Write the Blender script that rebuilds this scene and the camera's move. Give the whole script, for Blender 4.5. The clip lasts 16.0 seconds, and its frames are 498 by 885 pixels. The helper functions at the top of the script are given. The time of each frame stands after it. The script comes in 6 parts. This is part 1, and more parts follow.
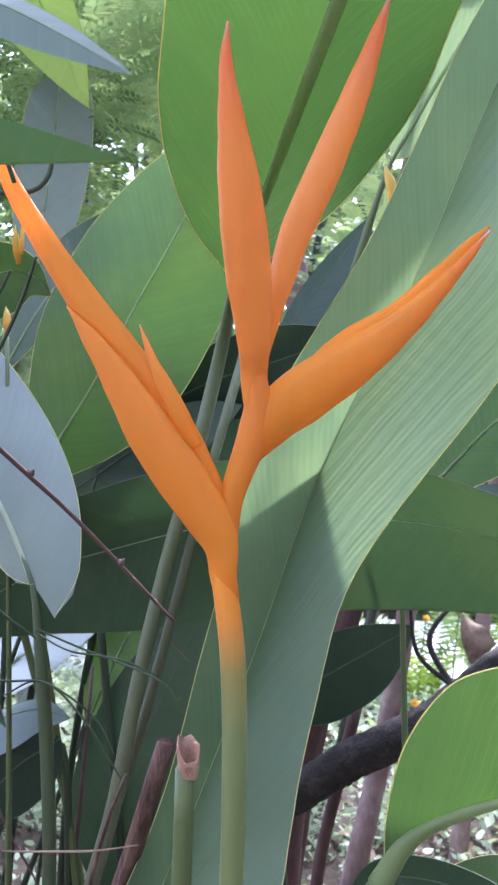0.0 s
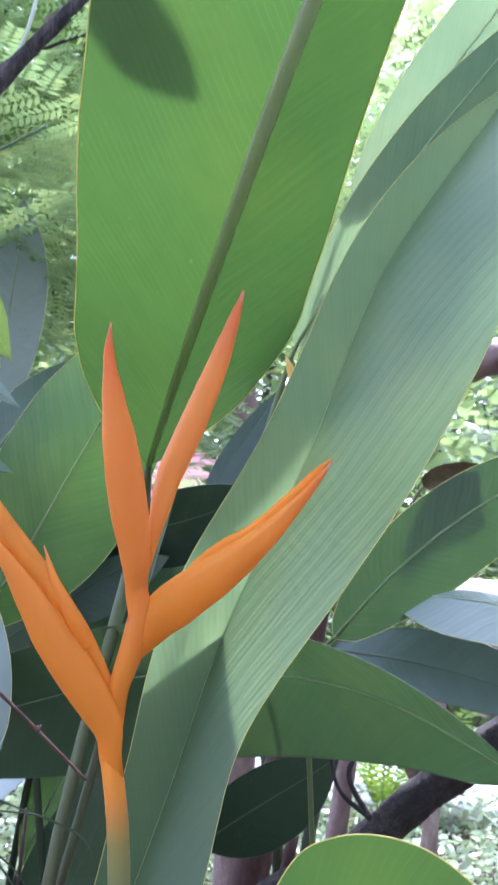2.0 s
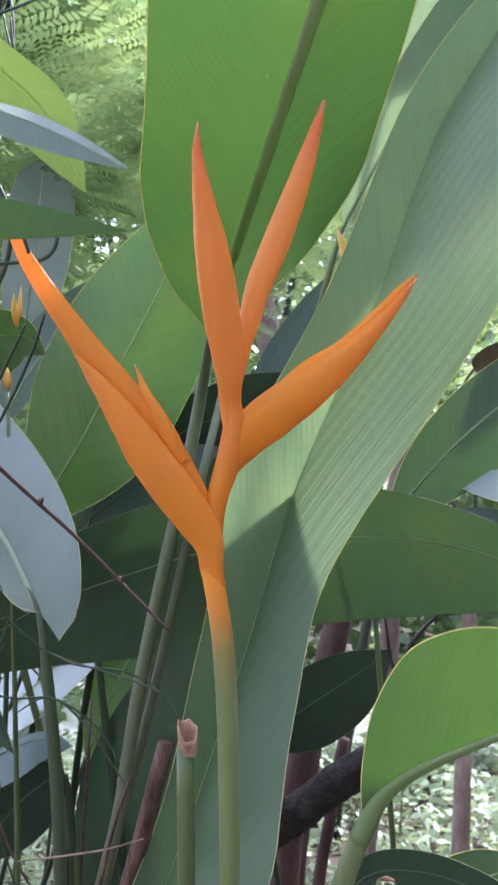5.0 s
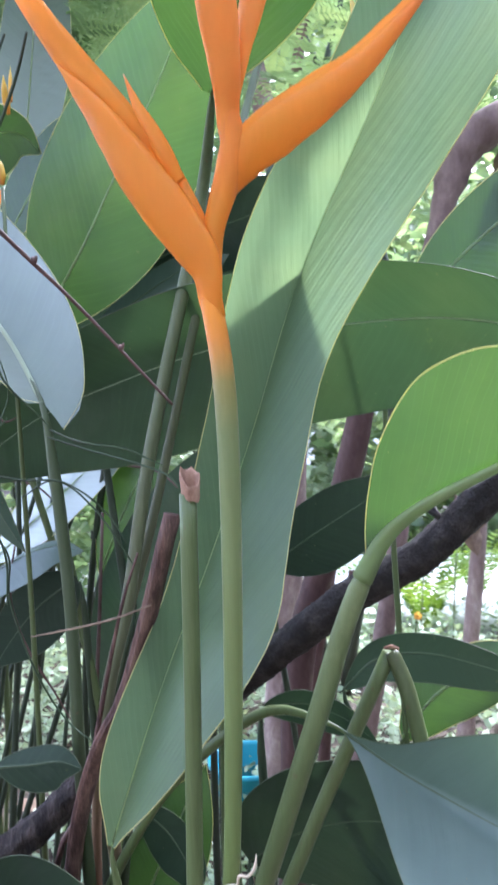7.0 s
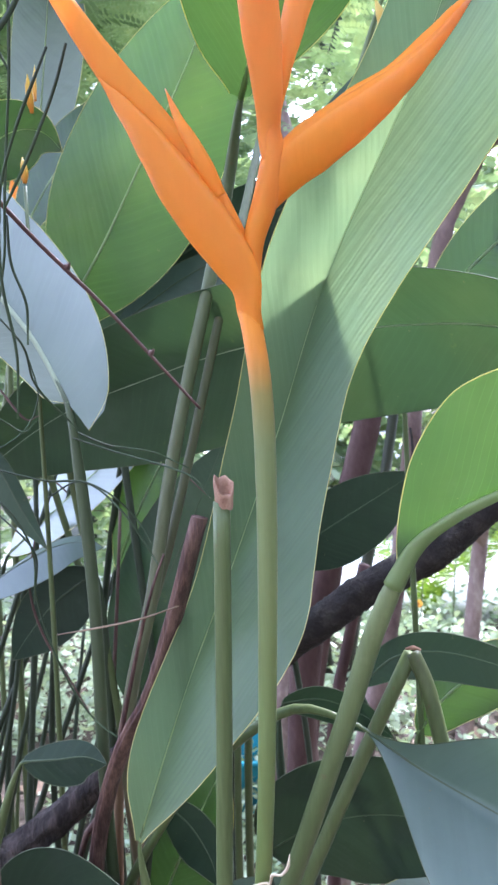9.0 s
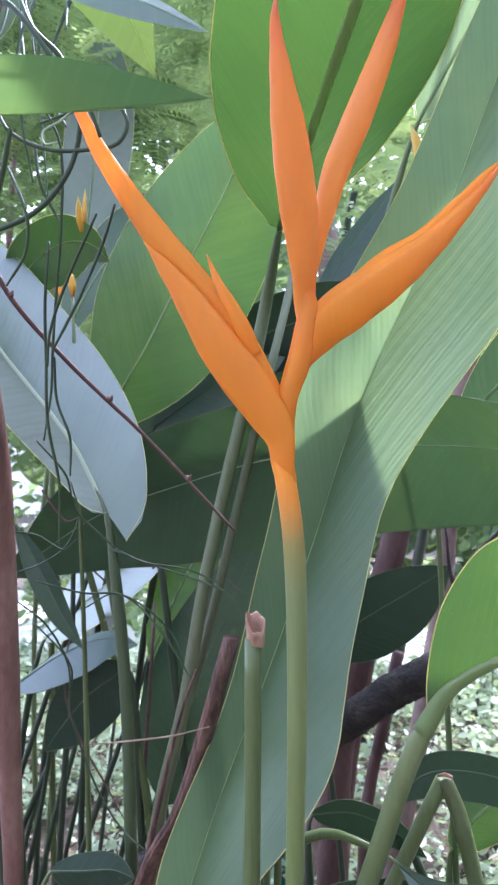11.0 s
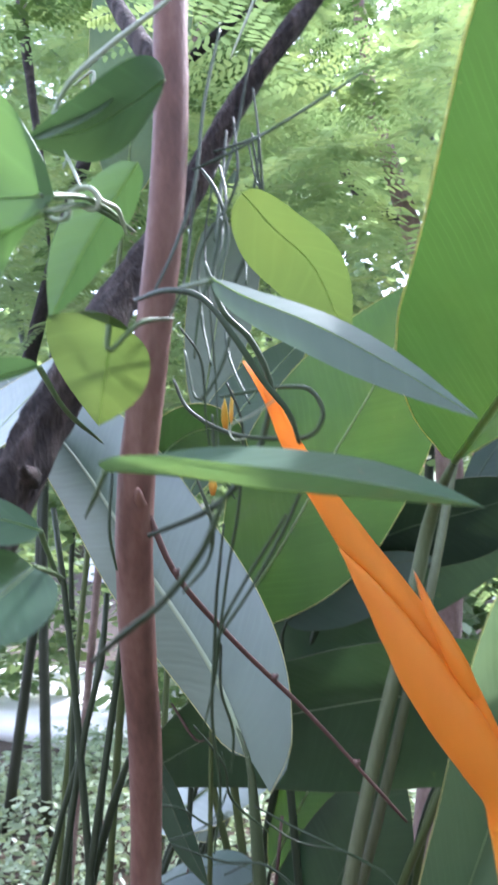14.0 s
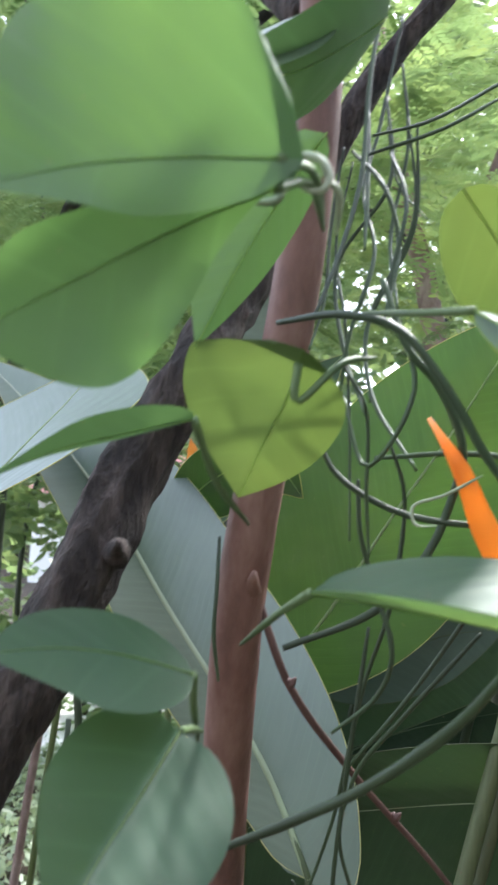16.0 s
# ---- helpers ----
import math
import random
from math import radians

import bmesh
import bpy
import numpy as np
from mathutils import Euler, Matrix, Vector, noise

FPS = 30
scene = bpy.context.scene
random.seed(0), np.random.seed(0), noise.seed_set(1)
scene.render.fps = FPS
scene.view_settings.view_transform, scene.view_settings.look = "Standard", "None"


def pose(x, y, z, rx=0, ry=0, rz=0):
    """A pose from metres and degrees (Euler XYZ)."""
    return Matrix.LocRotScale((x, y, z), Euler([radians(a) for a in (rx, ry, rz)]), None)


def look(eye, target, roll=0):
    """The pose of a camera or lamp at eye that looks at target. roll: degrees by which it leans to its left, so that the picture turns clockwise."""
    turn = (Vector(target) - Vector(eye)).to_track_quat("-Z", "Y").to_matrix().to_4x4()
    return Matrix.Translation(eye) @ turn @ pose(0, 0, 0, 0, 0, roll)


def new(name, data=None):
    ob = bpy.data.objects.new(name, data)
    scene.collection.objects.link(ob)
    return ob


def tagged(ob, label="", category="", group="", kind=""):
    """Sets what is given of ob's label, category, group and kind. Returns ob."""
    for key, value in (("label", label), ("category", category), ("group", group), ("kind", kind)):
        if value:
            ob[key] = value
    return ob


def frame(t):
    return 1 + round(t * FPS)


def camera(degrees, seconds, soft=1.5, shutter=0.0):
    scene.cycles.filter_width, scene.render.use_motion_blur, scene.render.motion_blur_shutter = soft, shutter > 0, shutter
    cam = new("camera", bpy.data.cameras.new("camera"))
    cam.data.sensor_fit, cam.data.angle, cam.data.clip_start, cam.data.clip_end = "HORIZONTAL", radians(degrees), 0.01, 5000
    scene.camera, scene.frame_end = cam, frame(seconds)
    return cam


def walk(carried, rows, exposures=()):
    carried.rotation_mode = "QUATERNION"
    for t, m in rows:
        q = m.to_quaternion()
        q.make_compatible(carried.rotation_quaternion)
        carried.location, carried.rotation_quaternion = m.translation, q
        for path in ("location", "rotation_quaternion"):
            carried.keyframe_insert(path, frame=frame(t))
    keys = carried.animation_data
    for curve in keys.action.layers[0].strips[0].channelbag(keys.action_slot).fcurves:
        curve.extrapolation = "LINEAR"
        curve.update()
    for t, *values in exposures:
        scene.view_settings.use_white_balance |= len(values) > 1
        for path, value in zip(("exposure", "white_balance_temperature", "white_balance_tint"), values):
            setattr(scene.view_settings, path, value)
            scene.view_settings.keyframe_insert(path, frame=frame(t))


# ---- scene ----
cam = camera(36.0, 16.0, soft=2.3, shutter=0.3)
cam.data.dof.use_dof, cam.data.dof.focus_distance, cam.data.dof.aperture_fstop = True, 0.36, 45.0
PATH = [
    (0, (0.064, 0.019, 1.003), (-0.359, 1.973, 1.015), 0.1),
    (0.5, (0.06, 0.015, 1.003), (-0.355, 1.971, 1.035), 0.1),
    (1, (0.074, 0.011, 1.013), (-0.366, 1.961, 1.071), -0.3),
    (1.5, (0.1, -0.003, 1.032), (-0.275, 1.957, 1.169), -0.3),
    (2, (0.117, -0.04, 1.05), (-0.231, 1.913, 1.301), -0.4),
    (2.5, (0.127, -0.072, 1.072), (-0.203, 1.866, 1.438), 0.3),
    (3, (0.129, -0.099, 1.085), (-0.252, 1.816, 1.516), 0.4),
    (3.5, (0.126, -0.099, 1.072), (-0.285, 1.812, 1.491), -1.2),
    (4, (0.106, -0.075, 1.033), (-0.233, 1.873, 1.334), -1.3),
    (4.5, (0.084, -0.055, 1.009), (-0.247, 1.906, 1.217), -1.3),
    (4.7, (0.078, -0.047, 0.996), (-0.27, 1.912, 1.194), -2.1),
    (6.8, (0.073, -0.019, 0.924), (-0.382, 1.928, 0.858), -2.5),
    (7, (0.076, -0.019, 0.908), (-0.347, 1.934, 0.822), -2.9),
    (7.5, (0.075, -0.024, 0.886), (-0.335, 1.927, 0.721), -2.7),
    (8, (0.075, -0.029, 0.893), (-0.339, 1.919, 0.712), -2.2),
    (8.5, (0.069, -0.035, 0.917), (-0.356, 1.915, 0.789), -2.7),
    (9, (0.061, -0.027, 0.921), (-0.357, 1.924, 0.792), -2.5),
    (9.5, (0.065, -0.034, 0.95), (-0.356, 1.919, 0.853), -1.6),
    (10, (0.072, -0.036, 0.954), (-0.433, 1.899, 0.981), -1.4),
    (10.2, (0.061, -0.033, 0.962), (-0.435, 1.905, 0.96), -1.4),
    (12.3, (0.077, -0.037, 0.969), (-0.46, 1.89, 0.967), -2.0),
    (12.5, (0.069, -0.034, 0.971), (-0.443, 1.899, 0.947), -2.3),
    (13, (0.08, -0.035, 0.971), (-0.436, 1.897, 0.925), -1.7),
    (13.3, (0.064, -0.048, 0.993), (-0.392, 1.899, 0.961), -2.1),
    (13.5, (0.069, -0.03, 1.0), (-0.596, 1.853, 1.105), -2.3),
    (14, (0.01, -0.01, 1.071), (-0.696, 1.853, 1.246), 0.3),
    (14.5, (-0.028, 0.007, 1.093), (-0.655, 1.896, 1.286), 1.2),
    (15, (-0.054, 0.028, 1.1), (-0.709, 1.908, 1.294), -1.3),
    (15.5, (-0.064, 0.042, 1.116), (-0.626, 1.948, 1.339), -0.8),
    (16, (-0.085, 0.044, 1.097), (-0.671, 1.945, 1.299), 3.8),
]
walk(cam, [(t, look(eye, target, roll)) for t, eye, target, roll in PATH],
     [(0, 3.2, 5400, 28), (1, 3.22, 5350, 27), (2, 3.12, 5250, 25), (3, 2.57, 5650, 23), (4, 2.57, 6000, 24), (4.7, 2.82, 5700, 24), (6.8, 3.37, 5350, 22), (8, 3.58, 5400, 23),
      (10, 3.42, 5350, 25), (13, 3.26, 5400, 25), (13.5, 3.3, 5350, 24), (14, 3.05, 5500, 21), (15, 2.72, 5650, 16), (16, 2.69, 6050, 11)])

# ---- light ----
SUN_EL, SUN_AZ = 52.0, 22.0          # height, and bearing from +y towards +x
world = bpy.data.worlds.new("sky")
scene.world = world
world.use_nodes = True
wn = world.node_tree
sky = wn.nodes.new("ShaderNodeTexSky")
sky.sky_type, sky.sun_disc = "NISHITA", False
sky.sun_elevation, sky.sun_rotation = radians(SUN_EL), radians(SUN_AZ)
sky.air_density, sky.dust_density = 1.0, 2.0
cloud = wn.nodes.new("ShaderNodeHueSaturation")
cloud.inputs["Saturation"].default_value = 0.45
wn.links.new(sky.outputs[0], cloud.inputs["Color"])
wn.links.new(cloud.outputs[0], wn.nodes["Background"].inputs[0])
wn.nodes["Background"].inputs[1].default_value = 0.15
sun = new("sun", bpy.data.lights.new("sun", "SUN"))
sun.data.energy, sun.data.angle, sun.data.color = 1.8, radians(4.5), (1.0, 0.96, 0.9)
_el, _az = radians(SUN_EL), radians(SUN_AZ)
sun.matrix_world = look((0, 0, 6), Vector((0, 0, 6)) - Vector((math.sin(_az) * math.cos(_el), math.cos(_az) * math.cos(_el), math.sin(_el))))


# ---- materials ----
def material(name):
    m = bpy.data.materials.new(name)
    m.use_nodes = True
    nt = m.node_tree
    return m, nt, nt.nodes["Principled BSDF"], nt.nodes["Material Output"]


def node(nt, kind, **values):
    n = nt.nodes.new(kind)
    for key, value in values.items():
        if key in n.inputs:
            n.inputs[key].default_value = value
    return n


def maths(nt, op, a, b=None, c=None):
    n = nt.nodes.new("ShaderNodeMath")
    n.operation = op
    for i, v in enumerate((a, b, c)):
        if v is None:
            continue
        if isinstance(v, (int, float)):
            n.inputs[i].default_value = v
        else:
            nt.links.new(v, n.inputs[i])
    return n.outputs[0]


def mixed(nt, fac, a, b, blend="MIX"):
    n = nt.nodes.new("ShaderNodeMix")
    n.data_type, n.blend_type = "RGBA", blend
    for i, v in ((0, fac), (6, a), (7, b)):
        if isinstance(v, (int, float)):
            n.inputs[i].default_value = v
        elif isinstance(v, tuple):
            n.inputs[i].default_value = (*v, 1)
        else:
            nt.links.new(v, n.inputs[i])
    return n.outputs[2]


def ramp(nt, fac, stops):
    n = nt.nodes.new("ShaderNodeValToRGB")
    e = n.color_ramp.elements
    while len(e) < len(stops):
        e.new(0.5)
    for el, (p, c) in zip(e, stops):
        el.position, el.color = p, (*c, 1)
    nt.links.new(fac, n.inputs[0])
    return n.outputs[0]


def noise_of(nt, scale, detail=3.0, rough=0.55, coord="Object", stretch=None):
    tc = nt.nodes.new("ShaderNodeTexCoord")
    v = tc.outputs[coord]
    if stretch:
        mp = nt.nodes.new("ShaderNodeMapping")
        mp.inputs["Scale"].default_value = stretch
        nt.links.new(v, mp.inputs[0])
        v = mp.outputs[0]
    n = node(nt, "ShaderNodeTexNoise", Scale=scale, Detail=detail, Roughness=rough)
    nt.links.new(v, n.inputs["Vector"])
    return n.outputs["Fac"]


def bumped(nt, bsdf, height, strength, distance):
    b = node(nt, "ShaderNodeBump", Strength=strength, Distance=distance)
    nt.links.new(height, b.inputs["Height"])
    nt.links.new(b.outputs[0], bsdf.inputs["Normal"])
    return b


def leaf_material(name, dark, light, glow, gloss=0.42, sheen=0.5, through_light=0.35, slope=0.75, fine=0.0075, coarse=0.019, relief=0.3, blotch=0.0, line=0.12, dusty=0.22, sharp=14.0, patch=0.35, specks=0.6):
    """A leaf with side veins that run from the midrib to the edge; it lets light through."""
    m, nt, bsdf, out = material(name)
    uv = nt.nodes.new("ShaderNodeUVMap")
    uv.uv_map = "veins"
    sep = nt.nodes.new("ShaderNodeSeparateXYZ")
    nt.links.new(uv.outputs[0], sep.inputs[0])
    along, across = sep.outputs[0], maths(nt, "ABSOLUTE", sep.outputs[1])
    wob = maths(nt, "MULTIPLY", noise_of(nt, 18.0, 2.0), 0.01)
    phase = maths(nt, "ADD", maths(nt, "SUBTRACT", along, maths(nt, "MULTIPLY", across, slope)), wob)
    vein = maths(nt, "POWER", maths(nt, "MULTIPLY_ADD", maths(nt, "SINE", maths(nt, "MULTIPLY", phase, 2 * math.pi / fine)), 0.5, 0.5), sharp)
    vein = maths(nt, "MULTIPLY", vein, ramp(nt, noise_of(nt, 34.0, 3.0), [(0.36, (0.12, 0.12, 0.12)), (0.62, (1, 1, 1))]))
    swell = maths(nt, "ADD", phase, maths(nt, "MULTIPLY", noise_of(nt, 30.0, 2.0), 0.012))
    wave = maths(nt, "SINE", maths(nt, "MULTIPLY", swell, 2 * math.pi / coarse))
    wave = maths(nt, "MULTIPLY_ADD", maths(nt, "SINE", maths(nt, "MULTIPLY", swell, 2 * math.pi / (coarse * 0.37))), 0.45, wave)
    big, small = noise_of(nt, 9.0, 4.0), noise_of(nt, 70.0, 4.0, 0.65)
    info = nt.nodes.new("ShaderNodeObjectInfo")
    tone = maths(nt, "ADD", maths(nt, "MULTIPLY", big, 1.1), maths(nt, "MULTIPLY", info.outputs["Random"], 0.3))
    tone = maths(nt, "ADD", tone, maths(nt, "MULTIPLY", wave, 0.025))
    tone = maths(nt, "ADD", tone, maths(nt, "MULTIPLY", small, 0.25))
    col = ramp(nt, tone, [(0.35, dark), (1.15 / 1.2, light)])
    col = mixed(nt, maths(nt, "MULTIPLY", vein, line), col, tuple(min(1.0, 1.6 * c + 0.01) for c in light))
    if blotch:
        spot = ramp(nt, noise_of(nt, 38.0, 5.0, 0.7), [(0.66, (0, 0, 0)), (0.74, (1, 1, 1))])
        col = mixed(nt, maths(nt, "MULTIPLY", spot, blotch), col, (0.28, 0.3, 0.05))
    speck = ramp(nt, noise_of(nt, 260.0, 2.0, 0.5), [(0.745, (0, 0, 0)), (0.77, (1, 1, 1))])
    col = mixed(nt, maths(nt, "MULTIPLY", speck, specks), col, (0.16, 0.14, 0.08))
    dust = ramp(nt, noise_of(nt, 26.0, 6.0, 0.7), [(0.55, (0, 0, 0)), (0.75, (1, 1, 1))])
    col = mixed(nt, maths(nt, "MULTIPLY", dust, dusty), col, tuple(0.5 * c + 0.1 for c in light))
    nt.links.new(col, bsdf.inputs["Base Color"])
    rough = maths(nt, "ADD", maths(nt, "MULTIPLY", small, 0.18), gloss - 0.09)
    rough = maths(nt, "ADD", rough, maths(nt, "MULTIPLY", dust, 0.9 * dusty))
    nt.links.new(rough, bsdf.inputs["Roughness"])
    bsdf.inputs["Specular IOR Level"].default_value = sheen
    height = maths(nt, "ADD", maths(nt, "MULTIPLY", vein, 0.2), maths(nt, "MULTIPLY", wave, 0.35))
    height = maths(nt, "ADD", height, maths(nt, "MULTIPLY", small, 0.8))
    bump = bumped(nt, bsdf, height, relief, 0.0006)
    tr = nt.nodes.new("ShaderNodeBsdfTranslucent")
    tcol = mixed(nt, tone, tuple(c * 0.6 for c in glow), glow)
    ripe = ramp(nt, noise_of(nt, 13.0, 3.0, 0.5), [(0.45, (0, 0, 0)), (0.72, (1, 1, 1))])
    tcol = mixed(nt, maths(nt, "MULTIPLY", ripe, patch), tcol, (glow[0] * 2.1, glow[1] * 1.45, glow[2] * 0.9))
    tcol = mixed(nt, maths(nt, "MULTIPLY", vein, line), tcol, tuple(min(1.0, 1.8 * c) for c in glow))
    nt.links.new(tcol, tr.inputs["Color"])
    nt.links.new(bump.outputs[0], tr.inputs["Normal"])
    mix = nt.nodes.new("ShaderNodeMixShader")
    mix.inputs[0].default_value = through_light
    nt.links.new(bsdf.outputs[0], mix.inputs[1])
    nt.links.new(tr.outputs[0], mix.inputs[2])
    nt.links.new(mix.outputs[0], out.inputs["Surface"])
    return m


def solid_material(name, stops, scale, rough=0.7, stretch=None, relief=0.4, depth=0.002, fine=6.0, sheen=0.4, seam=False):
    """Colour from noise at two scales, with relief; a stem, bark, soil, stone."""
    m, nt, bsdf, out = material(name)
    big = noise_of(nt, scale, 5.0, 0.6, stretch=stretch)
    small = noise_of(nt, scale * fine, 4.0, 0.65, stretch=stretch)
    info = nt.nodes.new("ShaderNodeObjectInfo")
    f = maths(nt, "ADD", maths(nt, "MULTIPLY", big, 0.7), maths(nt, "MULTIPLY", small, 0.3))
    f = maths(nt, "ADD", f, maths(nt, "MULTIPLY_ADD", info.outputs["Random"], 0.12, -0.06))
    nt.links.new(ramp(nt, f, stops), bsdf.inputs["Base Color"])
    bsdf.inputs["Roughness"].default_value = rough
    bsdf.inputs["Specular IOR Level"].default_value = sheen
    bumped(nt, bsdf, maths(nt, "ADD", big, maths(nt, "MULTIPLY", small, 0.5)), relief, depth)
    return m


def length_material(name, stops, rough=0.4, glow=None, share=0.2, grain=(160.0, 160.0, 25.0), vary=0.12, sheen=0.4, streaks=0.25, spots=0.06):
    """Colour that changes along a stem or bract from base (0) to tip (1)."""
    m, nt, bsdf, out = material(name)
    uv = nt.nodes.new("ShaderNodeUVMap")
    uv.uv_map = "along"
    sep = nt.nodes.new("ShaderNodeSeparateXYZ")
    nt.links.new(uv.outputs[0], sep.inputs[0])
    big, small = noise_of(nt, 30.0, 4.0), noise_of(nt, 1.0, 4.0, 0.6, stretch=grain)
    f = maths(nt, "ADD", sep.outputs[0], maths(nt, "MULTIPLY_ADD", big, vary, -vary / 2))
    col = ramp(nt, f, stops)
    col = mixed(nt, maths(nt, "MULTIPLY", small, 0.35), col, mixed(nt, 1.0, col, (0.62, 0.5, 0.45), "MULTIPLY"))
    streak = noise_of(nt, 1.0, 5.0, 0.7, stretch=(420.0, 420.0, 9.0))
    col = mixed(nt, maths(nt, "MULTIPLY", maths(nt, "SUBTRACT", streak, 0.35), streaks), col, mixed(nt, 1.0, col, (0.45, 0.42, 0.4), "MULTIPLY"))
    spot = ramp(nt, noise_of(nt, 150.0, 3.0, 0.6), [(0.66, (0, 0, 0)), (0.72, (1, 1, 1))])
    col = mixed(nt, maths(nt, "MULTIPLY", spot, spots), col, (0.13, 0.07, 0.04))
    nt.links.new(col, bsdf.inputs["Base Color"])
    bsdf.inputs["Roughness"].default_value = rough
    bsdf.inputs["Specular IOR Level"].default_value = sheen
    bumped(nt, bsdf, maths(nt, "ADD", maths(nt, "ADD", small, big), streak), 0.35, 0.0008)
    if glow:
        tr = nt.nodes.new("ShaderNodeBsdfTranslucent")
        tr.inputs["Color"].default_value = (*glow, 1)
        mix = nt.nodes.new("ShaderNodeMixShader")
        mix.inputs[0].default_value = share
        nt.links.new(bsdf.outputs[0], mix.inputs[1])
        nt.links.new(tr.outputs[0], mix.inputs[2])
        nt.links.new(mix.outputs[0], out.inputs["Surface"])
    return m


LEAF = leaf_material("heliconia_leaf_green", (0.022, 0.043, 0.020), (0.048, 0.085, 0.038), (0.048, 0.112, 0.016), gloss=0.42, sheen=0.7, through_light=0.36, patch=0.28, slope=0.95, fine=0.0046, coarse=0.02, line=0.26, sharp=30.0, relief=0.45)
# LEAF again, brightened in colour for leaves with light behind them
LEAF_LIT = leaf_material("heliconia_leaf_lit", (0.03, 0.06, 0.026), (0.062, 0.11, 0.046), (0.085, 0.185, 0.026), gloss=0.42, sheen=0.5, through_light=0.48, slope=0.95)
LEAF_PALE = leaf_material("heliconia_leaf_waxy", (0.036, 0.069, 0.038), (0.076, 0.122, 0.067), (0.265, 0.40, 0.17), gloss=0.48, sheen=0.45, through_light=0.42, relief=0.3, slope=2.0, coarse=0.024, line=0.1, patch=0.2)
# Base colour darkened to hold the deep shade low among the plants
LEAF_SHADED = leaf_material("heliconia_leaf_shaded", (0.011, 0.022, 0.014), (0.024, 0.045, 0.026), (0.045, 0.09, 0.03), gloss=0.5, sheen=0.3, through_light=0.06, blotch=0.2)
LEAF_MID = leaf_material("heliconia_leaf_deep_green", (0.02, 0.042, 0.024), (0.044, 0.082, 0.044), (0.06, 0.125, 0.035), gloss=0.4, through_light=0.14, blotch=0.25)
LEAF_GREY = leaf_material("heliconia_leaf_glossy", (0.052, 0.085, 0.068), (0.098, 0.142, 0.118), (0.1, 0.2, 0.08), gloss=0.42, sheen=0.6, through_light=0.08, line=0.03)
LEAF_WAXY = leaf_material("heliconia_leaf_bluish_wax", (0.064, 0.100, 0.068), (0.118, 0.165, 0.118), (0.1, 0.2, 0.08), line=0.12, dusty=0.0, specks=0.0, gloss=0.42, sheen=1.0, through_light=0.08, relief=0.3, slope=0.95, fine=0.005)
# Pale base colour stands in for sky light these two leaves reflect
LEAF_SKYLIT = leaf_material("heliconia_leaf_skylit", (0.17, 0.215, 0.175), (0.28, 0.335, 0.275), (0.2, 0.3, 0.15), gloss=0.34, sheen=0.9, through_light=0.1, relief=0.25, slope=0.95)
# Leaf green paled to carry the full sun on the ground plants
GROUND_LEAF = leaf_material("ground_leaf_sun_pale", (0.17, 0.25, 0.14), (0.36, 0.43, 0.3), (0.36, 0.46, 0.22), gloss=0.4, through_light=0.3, relief=0.1)
VINE = leaf_material("vine_leaf_green", (0.045, 0.09, 0.036), (0.085, 0.15, 0.062), (0.17, 0.33, 0.075), gloss=0.48, through_light=0.32, slope=0.9, fine=0.011, coarse=0.02, relief=0.3, patch=0.15)
VINE_DULL = leaf_material("vine_leaf_bluish", (0.030, 0.066, 0.042), (0.056, 0.112, 0.066), (0.14, 0.26, 0.07), gloss=0.5, sheen=0.3, through_light=0.28, slope=0.9, fine=0.011, coarse=0.02)
# Vine green with its glow dimmed in colour, in place of less sun
VINE_DIMMED = leaf_material("vine_leaf_olive_dimmed", (0.05, 0.085, 0.03), (0.095, 0.145, 0.052), (0.13, 0.20, 0.04), gloss=0.5, through_light=0.34, slope=0.9, fine=0.011, coarse=0.02, relief=0.3, patch=0.2)
VINE_SILVER = leaf_material("vine_leaf_silvery", (0.075, 0.115, 0.088), (0.135, 0.185, 0.145), (0.13, 0.25, 0.08), gloss=0.56, sheen=0.35, through_light=0.22, slope=0.9, fine=0.011, coarse=0.02)
VINE_DARK = leaf_material("vine_leaf_dark", (0.02, 0.045, 0.026), (0.04, 0.085, 0.045), (0.08, 0.16, 0.05), gloss=0.55, sheen=0.25, through_light=0.2, slope=0.9, fine=0.011, coarse=0.02)
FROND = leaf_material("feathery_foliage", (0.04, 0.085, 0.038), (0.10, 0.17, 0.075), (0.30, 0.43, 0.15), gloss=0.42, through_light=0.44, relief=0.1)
# Feathery foliage darkened in colour, as if shaded, for the nearest fronds
FROND_SHADED = leaf_material("feathery_foliage_shaded", (0.026, 0.056, 0.024), (0.065, 0.115, 0.045), (0.15, 0.26, 0.055), gloss=0.42, through_light=0.36, relief=0.1)
FERN = leaf_material("fern_fronds", (0.05, 0.11, 0.012), (0.10, 0.18, 0.02), (0.17, 0.27, 0.02), gloss=0.5, through_light=0.45, relief=0.1)
BUSH = leaf_material("bush_foliage", (0.033, 0.07, 0.034), (0.10, 0.16, 0.075), (0.29, 0.41, 0.15), gloss=0.42, through_light=0.43, relief=0.1)
RIB = length_material("midrib", [(0.0, (0.30, 0.38, 0.18)), (1.0, (0.46, 0.52, 0.34))], rough=0.45, glow=(0.45, 0.6, 0.25), share=0.55)
RIB_BROAD = length_material("broad_midrib", [(0.0, (0.10, 0.17, 0.05)), (0.3, (0.24, 0.31, 0.15)), (0.6, (0.55, 0.6, 0.42)), (1.0, (0.8, 0.82, 0.7))], rough=0.36, glow=(0.6, 0.72, 0.34), share=0.6)
RIB_GREY = length_material("midrib_grey", [(0.0, (0.26, 0.33, 0.2)), (1.0, (0.38, 0.43, 0.34))], rough=0.4)
